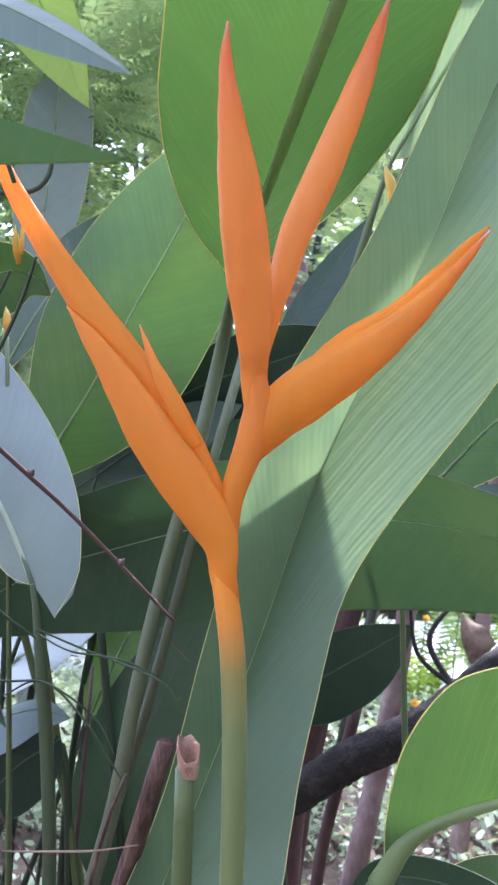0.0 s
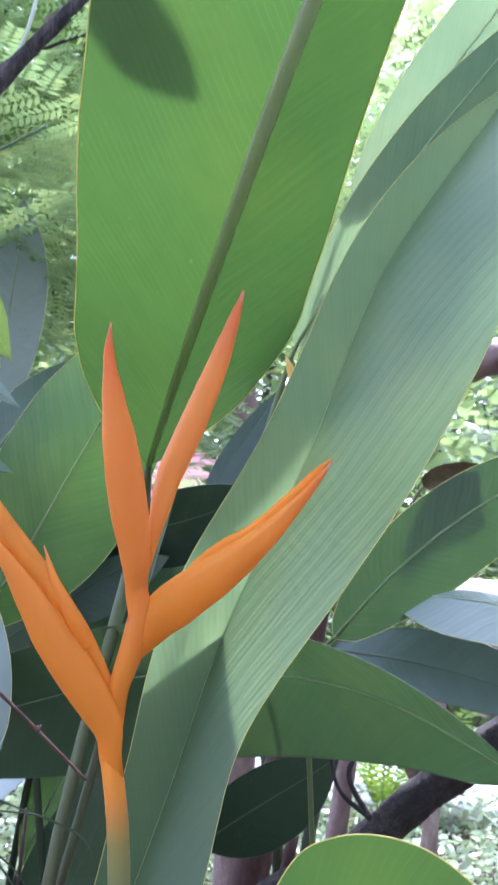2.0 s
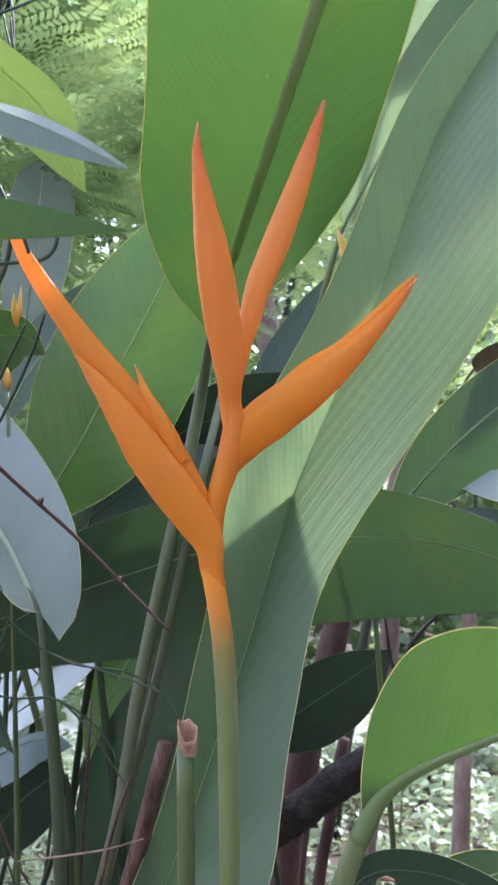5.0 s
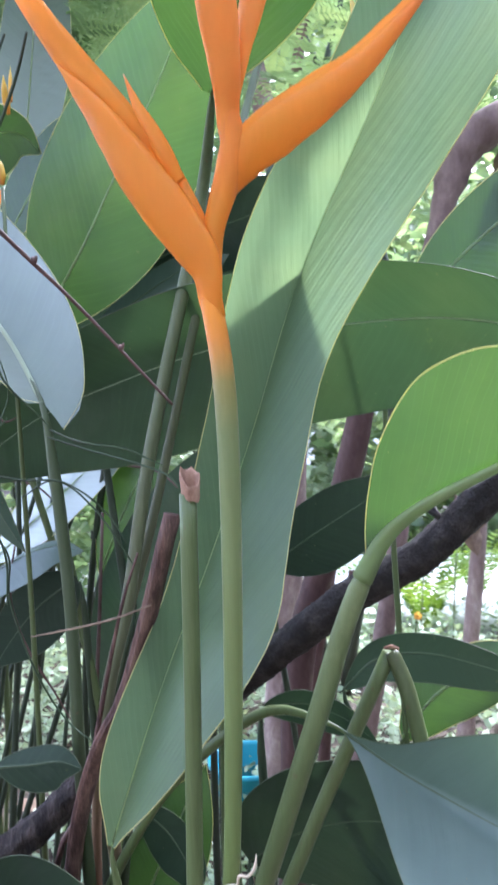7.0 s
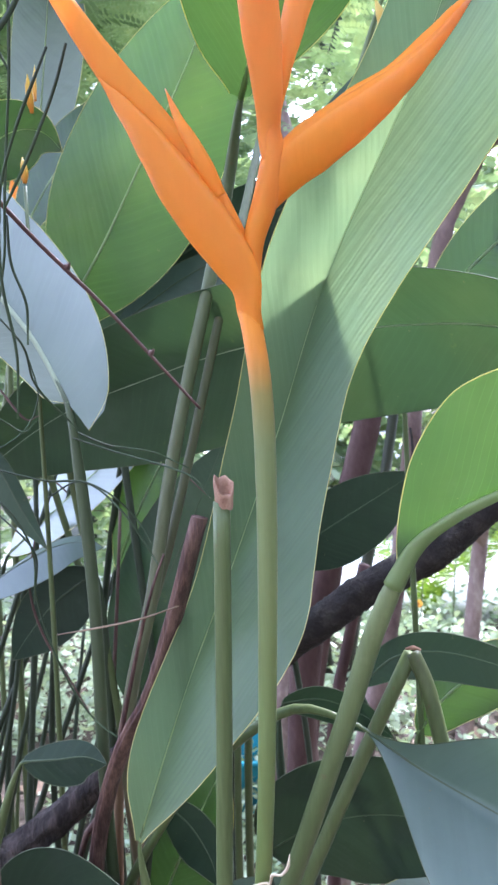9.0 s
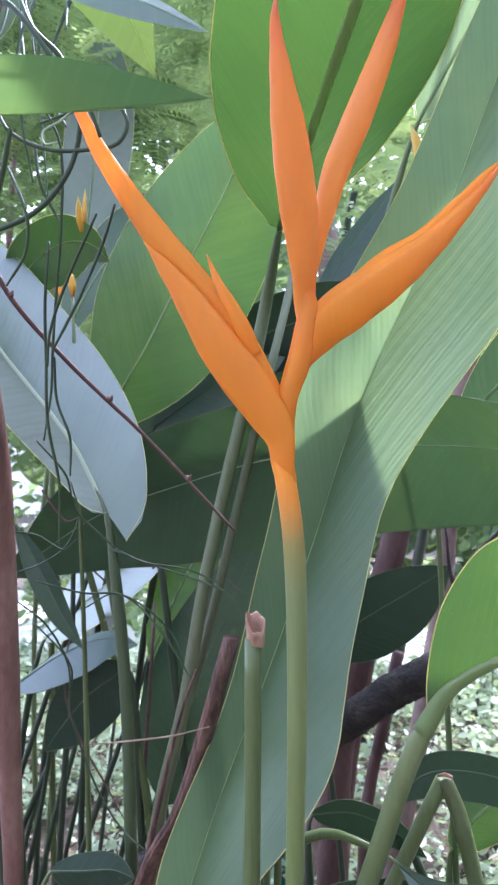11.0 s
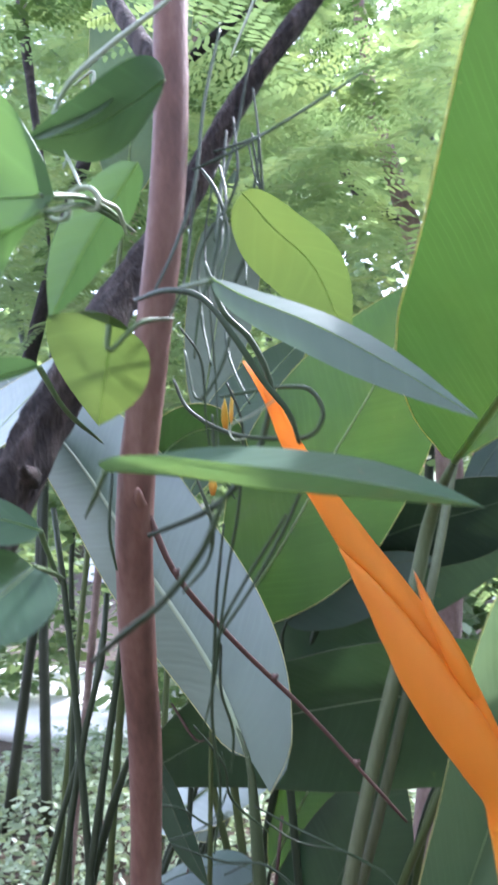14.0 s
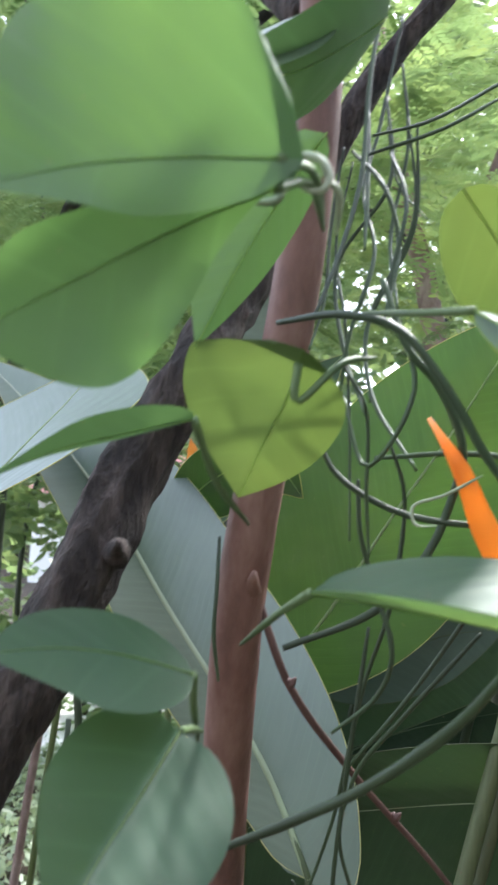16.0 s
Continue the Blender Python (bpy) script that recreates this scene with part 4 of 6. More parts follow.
heliconia_leaf("green leaf low behind the pale leaf, lit from behind", [(-0.138, 0.46, 0.514), (-0.118, 0.46, 0.572), (-0.092, 0.46, 0.629), (-0.068, 0.46, 0.675)],
    (-0.134, 0.46, 0.588), (-0.078, 0.46, 0.588), petiole=[(-0.14, 0.5, 0.0), (-0.14, 0.48, 0.35)], mat=LEAF, k=0.5, seed=63)
heliconia_leaf("dull bluish leaf low among the stalks", [(-0.146, 0.52, 0.451), (-0.101, 0.52, 0.504), (-0.059, 0.52, 0.536), (-0.027, 0.52, 0.552)],
    (-0.104, 0.52, 0.536), (-0.074, 0.52, 0.492), petiole=[(-0.2, 0.56, 0.0), (-0.18, 0.55, 0.35)], mat=LEAF_GREY, k=0.5, seed=64, stem_mat=STEM_SHADED)
heliconia_leaf("small dark leaf hanging under the pale leaf", [(-0.111, 0.44, 0.654), (-0.091, 0.44, 0.639), (-0.077, 0.44, 0.616), (-0.072, 0.44, 0.597)],
    (-0.079, 0.44, 0.648), (-0.097, 0.44, 0.615), petiole=[(-0.16, 0.47, 0.0), (-0.15, 0.46, 0.4)], mat=LEAF_SHADED, k=0.5, seed=65, stem_mat=STEM_SHADED)

overhang = thing("overhanging_leaf", "lobed leaf hanging close behind the upright leaf, its shadow showing through", "leaf")
off = Vector((0.23, 0.57, 0.79)) * 0.085
for pts, l, r in (([(0.004, 0.215, 1.279), (0.025, 0.215, 1.279), (0.045, 0.215, 1.276), (0.061, 0.225, 1.270)], (0.039, 0.205, 1.289), (0.032, 0.225, 1.266)),
                  ([(0.011, 0.215, 1.278), (0.019, 0.225, 1.261), (0.030, 0.235, 1.244), (0.043, 0.245, 1.223)], (0.003, 0.235, 1.244), (0.039, 0.230, 1.257))):
    part("leaf_blade", blade([Vector(p) + off for p in pts], Vector(l) + off, Vector(r) + off, n=30, m=6, k=0.45, base=0.4, tip=1.3)[0], LEAF_SHADED, overhang)
part("leaf_stalk", tube([Vector((0.008, 0.215, 1.278)) + off, Vector((0.030, 0.220, 1.309)) + off, Vector((0.050, 0.250, 1.450))], (0.001, 0.001, 0.0012), 6, 14), VINE_STEM, overhang)

# ---- stalks, stubs and twigs close by ----
stub = thing("cut_stem", "green cut-off stem with a dried hollow end", "stem")
low = [(-0.066, 0.35, 0.0), (-0.052, 0.339, 0.4), (-0.038, 0.331, 0.677), (-0.033, 0.328, 0.777), (-0.029, 0.325, 0.870)]
part("stalk", tube(low, (0.0054, 0.0049, 0.0044, 0.0042, 0.0042), 14, 40), STEM, stub)


def cut_collar(at, r):
    bm = bmesh.new()
    rings = []
    for k, (rr, z, torn) in enumerate(((r * 0.96, -0.0062, 0.6), (r * 1.0, -0.005, 0.7), (r * 1.02, -0.002, 0.6), (r * 1.12, 0.002, 0.8), (r * 1.1, 0.0045, 1.0), (r * 0.9, 0.0042, 1.0), (r * 0.72, 0.0, 0.6), (r * 0.6, -0.007, 0.2), (r * 0.3, -0.008, 0.0))):
        rings.append([bm.verts.new(Vector(at) + Vector((rr * math.cos(a) * (1 + 0.07 * torn * math.sin(3 * a + 1)), rr * math.sin(a), z + 0.75 * min(1.0, torn + 0.3) * max(-1.0, z / 0.0045 + 0.6 if z < 0 else 1.0) * rr * math.sin(a) * (0.0 if k < 2 else 1.0) + torn * (0.0012 * math.sin(2 * a + 0.6) + 0.0008 * math.sin(5 * a) - 0.0026 * math.cos(a))))) for a in [2 * math.pi * i / 20 for i in range(20)]])
    for a, b in zip(rings, rings[1:]):
        for i in range(20):
            bm.faces.new((a[i], a[(i + 1) % 20], b[(i + 1) % 20], b[i]))
    bm.faces.new(rings[-1])
    return bm


part("cut_end", cut_collar((-0.028, 0.325, 0.874), 0.0044), CUT, stub, "brown dried and curled cut end")
dry = thing("dry_sheath", "dry brown rolled leaf sheath leaning behind the cut stem", "dead leaf")
part("sheath", bract([(-0.2, 0.48, 0.0), (-0.153, 0.430, 0.618), (-0.125, 0.420, 0.701), (-0.103, 0.410, 0.735), (-0.081, 0.405, 0.793), (-0.067, 0.400, 0.835), (-0.062, 0.400, 0.850)], (0.003, 0.003, 0.0032, 0.0038, 0.0044, 0.0052, 0.0058, 0.0062, 0.0062, 0.0054), (-0.5, -0.7, 0.3), groove=0.55, depth=0.7), DRY, dry)
part("strip", tube([(-0.21, 0.49, 0.0), (-0.169, 0.440, 0.612), (-0.141, 0.425, 0.659), (-0.121, 0.420, 0.730), (-0.101, 0.415, 0.797), (-0.090, 0.415, 0.825)], (0.002, 0.002, 0.002, 0.0026, 0.0024, 0.0008), 6, 40), DRY, dry, "split dry strip")
twig = thing("thin_twig", "thin purple-brown twig slanting down from the red stem", "twig")
part("shoot", tube([(-0.158, 0.300, 1.073), (-0.147, 0.310, 1.042), (-0.127, 0.335, 1.008), (-0.099, 0.363, 0.971), (-0.058, 0.399, 0.913)], (0.0016, 0.0014, 0.0012, 0.0010, 0.0008), 8, 40, knobs=0.12), TWIG, twig)
for p in ((-0.147, 0.310, 1.042), (-0.113, 0.35, 0.99), (-0.08, 0.38, 0.945)):
    q = Vector(p)
    part("bud", tube([q - Vector((0, 0.001, -0.002)), q + Vector((0.001, -0.0015, 0)), q + Vector((0.003, -0.002, 0.0025))], (0.0008, 0.0017, 0.0004), 7, 6), TWIG, twig)
broken = thing("broken_stem", "green stem snapped over into an upside-down V", "stem")
part("stalk", tube([(-0.1, 0.45, 0.0), (-0.06, 0.45, 0.45), (-0.035, 0.450, 0.549), (0.003, 0.447, 0.642), (0.031, 0.444, 0.704), (0.056, 0.441, 0.758)], (0.0065, 0.006, 0.0055, 0.005, 0.0048, 0.0046), 12, 40), STEM, broken)
part("stalk", tube([(0.057, 0.440, 0.759), (0.064, 0.436, 0.743), (0.070, 0.432, 0.720), (0.078, 0.425, 0.682)], (0.0046, 0.0050, 0.0048, 0.0046), 12, 24), STEM, broken, "snapped upper part hanging down")
part("torn_edge", tube([(0.053, 0.437, 0.762), (0.058, 0.436, 0.763), (0.062, 0.436, 0.762)], (0.0008, 0.0016, 0.0008), 7, 8, knobs=0.4), CUT, broken, "torn brown fibres at the kink")
second = thing("bare_stalk", "slender green stalk beside the dry sheath", "stem")
part("stalk", tube([(-0.17, 0.5, 0.0), (-0.144, 0.460, 0.676), (-0.125, 0.465, 0.755), (-0.104, 0.470, 0.821), (-0.061, 0.500, 1.004), (-0.053, 0.530, 1.058), (-0.043, 0.570, 1.132), (-0.012, 0.620, 1.267)], (0.0045, 0.004, 0.0036, 0.0034, 0.0032, 0.003), 10, 40), STEM_DRY, second)
papery = thing("papery_sheath_scrap", "papery beige scrap at the foot of the flower stalk", "dead leaf")
scrap = [Vector(p) for p in ((-0.015, 0.295, 0.700), (-0.008, 0.296, 0.701), (-0.008, 0.295, 0.696), (-0.012, 0.294, 0.689), (-0.014, 0.295, 0.695), (-0.015, 0.295, 0.700))]
part("scrap", tube(scrap, (0.0005, 0.0006, 0.0005, 0.0005), 6, 30, knobs=0.3), STRAW, papery, "pointed papery frame")
mid = (scrap[0] + scrap[1]) / 2
for a, b in ((mid, scrap[3]), (scrap[0].lerp(scrap[4], 0.5), scrap[2]), (scrap[1].lerp(scrap[2], 0.5), scrap[4]), (scrap[0], scrap[2]), (scrap[1], scrap[4])):
    part("vein", tube([a, (a + b) / 2 + Vector((0, -0.0008, 0)), b], (0.0003, 0.0004, 0.0003), 6, 8), STRAW, papery)
part("curled_strip", tube([(-0.007, 0.294, 0.702), (-0.005, 0.292, 0.708), (-0.001, 0.291, 0.709), (0.002, 0.291, 0.713), (0.003, 0.291, 0.719)], (0.0005, 0.0008, 0.0006, 0.0008, 0.0002), 6, 24, knobs=0.4), STRAW, papery, "thin curled strip")

# thin dark stems standing in the shade
rs = random.Random(5)
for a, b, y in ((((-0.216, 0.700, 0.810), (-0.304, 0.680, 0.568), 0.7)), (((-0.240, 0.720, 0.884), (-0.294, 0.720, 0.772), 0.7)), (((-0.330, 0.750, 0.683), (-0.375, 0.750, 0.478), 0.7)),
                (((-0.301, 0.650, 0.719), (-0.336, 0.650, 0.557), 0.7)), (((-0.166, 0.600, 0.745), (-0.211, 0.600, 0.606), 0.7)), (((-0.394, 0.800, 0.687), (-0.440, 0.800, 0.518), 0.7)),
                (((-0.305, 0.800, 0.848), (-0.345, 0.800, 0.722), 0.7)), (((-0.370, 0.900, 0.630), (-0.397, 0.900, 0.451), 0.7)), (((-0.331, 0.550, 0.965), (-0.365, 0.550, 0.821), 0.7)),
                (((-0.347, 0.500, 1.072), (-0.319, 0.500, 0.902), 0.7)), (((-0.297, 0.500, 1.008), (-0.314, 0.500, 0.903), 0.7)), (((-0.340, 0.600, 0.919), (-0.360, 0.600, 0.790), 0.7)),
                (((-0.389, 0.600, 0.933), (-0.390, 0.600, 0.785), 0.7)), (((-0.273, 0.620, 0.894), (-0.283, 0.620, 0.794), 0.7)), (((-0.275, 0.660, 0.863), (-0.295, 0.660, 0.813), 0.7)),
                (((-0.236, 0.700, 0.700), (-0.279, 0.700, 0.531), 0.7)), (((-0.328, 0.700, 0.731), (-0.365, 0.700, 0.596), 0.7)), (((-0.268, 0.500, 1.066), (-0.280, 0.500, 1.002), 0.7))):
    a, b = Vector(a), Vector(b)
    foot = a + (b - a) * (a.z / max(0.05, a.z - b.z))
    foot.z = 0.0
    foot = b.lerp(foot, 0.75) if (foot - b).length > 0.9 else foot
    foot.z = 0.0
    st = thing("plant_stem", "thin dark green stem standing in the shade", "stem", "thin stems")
    part("stalk", tube([foot, b, (a + b) / 2 + Vector((rs.uniform(-0.006, 0.006), 0, 0)), a], (0.0045, 0.004, 0.0034, 0.0022), 8, 20), STEM_SHADED, st)
redtwig = thing("red_twig", "thin reddish upright twig", "twig")
part("shoot", tube([(-0.24, 0.62, 0.0), (-0.211, 0.600, 0.606), (-0.198, 0.600, 0.750), (-0.191, 0.600, 0.825)], (0.003, 0.0026, 0.0022, 0.0014), 7, 24), TWIG, redtwig)
for pts in ([(-0.327, 0.660, 0.851), (-0.285, 0.660, 0.845), (-0.256, 0.670, 0.815), (-0.236, 0.670, 0.812)], [(-0.248, 0.550, 0.806), (-0.255, 0.550, 0.768), (-0.246, 0.550, 0.729), (-0.221, 0.560, 0.673), (-0.206, 0.560, 0.647)], [(-0.242, 0.500, 0.932), (-0.221, 0.500, 0.908), (-0.211, 0.500, 0.911)],
            [(-0.220, 0.600, 0.891), (-0.213, 0.600, 0.878), (-0.175, 0.600, 0.867), (-0.139, 0.600, 0.859), (-0.109, 0.600, 0.833)], [(-0.375, 0.700, 0.672), (-0.334, 0.700, 0.698), (-0.276, 0.700, 0.708)]):
    fine = thing("fine_twig", "fine grey-brown twig tangled between the low stems", "twig", "fine twigs")
    part("shoot", tube(pts, (0.0007, 0.0011, 0.0010, 0.0004), 6, 30, knobs=0.25), TWIG, fine)
straw = thing("dry_straw", "pale dry straw caught between the stems", "straw")
part("shoot", tube([(-0.167, 0.420, 0.771), (-0.131, 0.410, 0.780), (-0.101, 0.400, 0.789), (-0.074, 0.390, 0.800)], (0.0004, 0.0007, 0.0007, 0.0004), 6, 20), LITTER, straw)

# small bracts of other flowers
def small_flower(label, stem_points, bracts, mat):
    top = thing("small_heliconia_flower", label, "flower", "far heliconia flowers")
    part("stalk", tube(stem_points, (0.0032, 0.0026, 0.0014), 8, 20), STEM, top)
    for pts, w in bracts:
        part("bract", bract(pts, (w * 0.5, w, w * 0.8, w * 0.1), (0.4, -0.8, 0.3), groove=0.25, n=20, sides=14), mat, top)


small_flower("yellow bract of another heliconia between two leaves", [(0.08, 0.56, 0.0), (0.06, 0.55, 0.7), (0.051, 0.535, 1.155)], [([(0.051, 0.535, 1.155), (0.049, 0.533, 1.174), (0.044, 0.532, 1.191)], 0.0048)], YELLOW)
small_flower("small yellow and orange heliconia flower beyond the vine", [(-0.24, 0.53, 0.0), (-0.22, 0.52, 0.7), (-0.211, 0.500, 1.079)], [([(-0.211, 0.500, 1.081), (-0.211, 0.500, 1.091), (-0.212, 0.500, 1.100)], 0.0038), ([(-0.197, 0.490, 1.126), (-0.196, 0.485, 1.138), (-0.194, 0.480, 1.149)], 0.0034), ([(-0.189, 0.480, 1.130), (-0.189, 0.480, 1.141), (-0.188, 0.480, 1.154)], 0.002)], YELLOW)
small_flower("orange bract of a heliconia standing farther back", [(-0.5, 0.86, 0.0), (-0.42, 0.85, 0.7), (-0.317, 0.800, 1.080)], [([(-0.316, 0.800, 1.080), (-0.313, 0.800, 1.108), (-0.309, 0.800, 1.134)], 0.0058), ([(-0.379, 0.800, 1.142), (-0.379, 0.800, 1.162), (-0.383, 0.800, 1.179)], 0.009)], BRACT)

# ---- red-barked sapling with rough branch, and the vine on it ----
sap = thing("red_sapling", "slim sapling with smooth reddish bark", "sapling")
part("trunk", tube([(-0.23, 0.42, 0.0), (-0.20, 0.38, 0.5), (-0.174, 0.335, 0.946), (-0.169, 0.315, 1.012), (-0.163, 0.300, 1.073), (-0.154, 0.295, 1.138), (-0.148, 0.295, 1.190), (-0.145, 0.295, 1.251), (-0.146, 0.295, 1.299), (-0.148, 0.300, 1.372)], (0.0085, 0.0074, 0.0060, 0.0050, 0.0054, 0.0074, 0.0087, 0.0084, 0.0080), 18, 110, knobs=0.05, seed=4), STAKE, sap, "smooth reddish-brown stem")
part("knot", tube([(-0.160, 0.302, 1.071), (-0.158, 0.295, 1.075), (-0.156, 0.290, 1.080)], (0.005, 0.0035, 0.001), 9, 6, knobs=0.2), STAKE, sap, "small side knot")
part("limb", tube([(-0.154, 0.300, 1.280), (-0.171, 0.310, 1.304), (-0.197, 0.330, 1.343), (-0.231, 0.360, 1.403)], (0.006, 0.005, 0.0045, 0.004), 12, 24, knobs=0.12, seed=8), BARK, sap, "dark side limb")
rough = thing("rough_branch", "dark branch with rough cracked bark leaning past the sapling", "branch")
part("limb", tube([(-0.36, 0.20, 0.70), (-0.220, 0.250, 1.029), (-0.205, 0.265, 1.076), (-0.199, 0.282, 1.112), (-0.184, 0.295, 1.150), (-0.180, 0.310, 1.173), (-0.173, 0.322, 1.194), (-0.165, 0.335, 1.217), (-0.156, 0.345, 1.243), (-0.140, 0.352, 1.278), (-0.127, 0.358, 1.303), (-0.110, 0.365, 1.329), (-0.051, 0.400, 1.425)], (0.012, 0.012, 0.0118, 0.0118, 0.0118, 0.0116, 0.011, 0.0095, 0.0075, 0.0055, 0.0042, 0.003), 20, 150, knobs=0.26, seed=2), BARK, rough)
part("knot", tube([(-0.194, 0.265, 1.084), (-0.188, 0.252, 1.086), (-0.185, 0.247, 1.088)], (0.005, 0.0035, 0.001), 9, 6, knobs=0.3), BARK, rough, "pale snapped twig stub")

vine = thing("climbing_vine", "climbing vine with heart-shaped green leaves, thin stems and curly tendrils", "vine")


def vine_leaf(label, mid, left, right, stalk=None, mat=None, k=0.35, lobes=0.0, base=0.5, tip=1.1, **kw):
    bm, c, rims = blade(mid, left, right, n=48, m=9, k=k, base=base, tip=tip, lobes=lobes, **kw)
    b = part("leaf_blade", bm, mat or VINE, vine, label)
    q = [p for p in c[::6]]
    part("midrib", tube(q, (0.0003, 0.0002, 0.00013, 0.00008), 6, 24), VINE_RIB, b)
    if stalk:
        part("leaf_stalk", tube([*stalk, mid[0]], (0.0004, 0.0009, 0.0009, 0.0011), 8, 20), STALK, b)
    return b


vine_leaf("long narrow bluish-green vine leaf", [(-0.118, 0.200, 1.083), (-0.092, 0.199, 1.081), (-0.062, 0.197, 1.077), (-0.030, 0.195, 1.074), (-0.003, 0.193, 1.072)], (-0.066, 0.229, 1.091), (-0.066, 0.168, 1.083), stalk=[(-0.138, 0.220, 1.068), (-0.127, 0.210, 1.077)], mat=VINE_DULL, k=0.45, tip=1.25, seed=41)
vine_leaf("pale shiny vine leaf hanging over the bract", [(-0.088, 0.215, 1.146), (-0.077, 0.212, 1.139), (-0.051, 0.208, 1.126), (-0.027, 0.203, 1.111), (-0.004, 0.198, 1.095)], (-0.037, 0.212, 1.124), (-0.043, 0.203, 1.111), stalk=[(-0.118, 0.250, 1.156), (-0.103, 0.230, 1.150)], mat=VINE_SILVER, k=0.45, tip=1.1, seed=42)
vine_leaf("yellow-green vine leaf with light shining through", [(-0.093, 0.252, 1.191), (-0.083, 0.262, 1.179), (-0.073, 0.280, 1.169), (-0.064, 0.306, 1.139)], (-0.098, 0.265, 1.169), (-0.063, 0.268, 1.175), mat=VINE_DIMMED, k=0.4, base=0.4, seed=43)
vine_leaf("heart-shaped vine leaf in front of the red stem", [(-0.127, 0.215, 1.134), (-0.131, 0.222, 1.127), (-0.139, 0.232, 1.117), (-0.149, 0.245, 1.103)], (-0.164, 0.230, 1.131), (-0.109, 0.218, 1.133), stalk=[(-0.112, 0.235, 1.140), (-0.118, 0.220, 1.135), (-0.127, 0.215, 1.125)], mat=VINE_DIMMED, k=0.32, base=0.35, lobes=0.09, tip=1.25, seed=44)
vine_leaf("large round vine leaf close by, light shining through", [(-0.120, 0.165, 1.159), (-0.135, 0.158, 1.157), (-0.148, 0.148, 1.152), (-0.157, 0.135, 1.143)], (-0.137, 0.155, 1.146), (-0.139, 0.153, 1.190), stalk=[(-0.126, 0.230, 1.172), (-0.120, 0.190, 1.168)], mat=VINE, k=0.4, base=0.3, lobes=0.08, tip=1.0, seed=45, wave=0.12)
vine_leaf("broad vine leaf hanging from the same node", [(-0.122, 0.170, 1.156), (-0.137, 0.165, 1.148), (-0.152, 0.158, 1.137), (-0.167, 0.148, 1.124)], (-0.146, 0.160, 1.118), (-0.151, 0.156, 1.150), stalk=[(-0.126, 0.230, 1.172), (-0.121, 0.190, 1.166)], mat=VINE, k=0.7, base=1.5, tip=1.1, seed=53, wave=0.15)
vine_leaf("green vine leaf hanging behind the tendrils", [(-0.128, 0.235, 1.201), (-0.137, 0.230, 1.183), (-0.146, 0.225, 1.163), (-0.155, 0.220, 1.139)], (-0.159, 0.225, 1.173), (-0.135, 0.240, 1.178), mat=VINE, k=0.4, base=0.4, seed=46)
vine_leaf("vine leaf with a curled silvery edge", [(-0.112, 0.225, 1.225), (-0.120, 0.215, 1.212), (-0.131, 0.205, 1.200), (-0.150, 0.195, 1.194)], (-0.121, 0.190, 1.200), (-0.123, 0.235, 1.207), mat=VINE_DARK, k=0.35, tip=1.2, seed=47, curl=0.3)
vine_leaf("pale underside of a curled leaf edge", [(-0.148, 0.197, 1.197), (-0.139, 0.198, 1.201), (-0.131, 0.203, 1.208), (-0.123, 0.212, 1.222)], (-0.146, 0.212, 1.215), (-0.132, 0.192, 1.192), mat=LEAF_WAXY, k=0.45, seed=52)
vine_leaf("dark green vine leaf at the side", [(-0.142, 0.200, 1.064), (-0.152, 0.190, 1.068), (-0.162, 0.180, 1.070), (-0.170, 0.165, 1.070)], (-0.150, 0.175, 1.061), (-0.163, 0.195, 1.076), stalk=[(-0.147, 0.220, 1.045), (-0.145, 0.210, 1.055)], mat=VINE_DULL, k=0.4, seed=48)
vine_leaf("dark green vine leaf low at the side", [(-0.144, 0.200, 1.052), (-0.145, 0.185, 1.044), (-0.146, 0.170, 1.037), (-0.143, 0.150, 1.032)], (-0.157, 0.165, 1.051), (-0.126, 0.190, 1.041), stalk=[(-0.146, 0.220, 1.047), (-0.145, 0.210, 1.050)], mat=VINE_DULL, k=0.42, base=0.4, seed=49)
vine_leaf("narrow grey-green vine leaf seen edge-on", [(-0.148, 0.205, 1.119), (-0.160, 0.195, 1.114), (-0.170, 0.185, 1.109), (-0.177, 0.170, 1.101)], (-0.160, 0.180, 1.116), (-0.169, 0.200, 1.112), stalk=[(-0.144, 0.240, 1.096), (-0.147, 0.220, 1.106)], mat=VINE_DULL, k=0.4, seed=50)
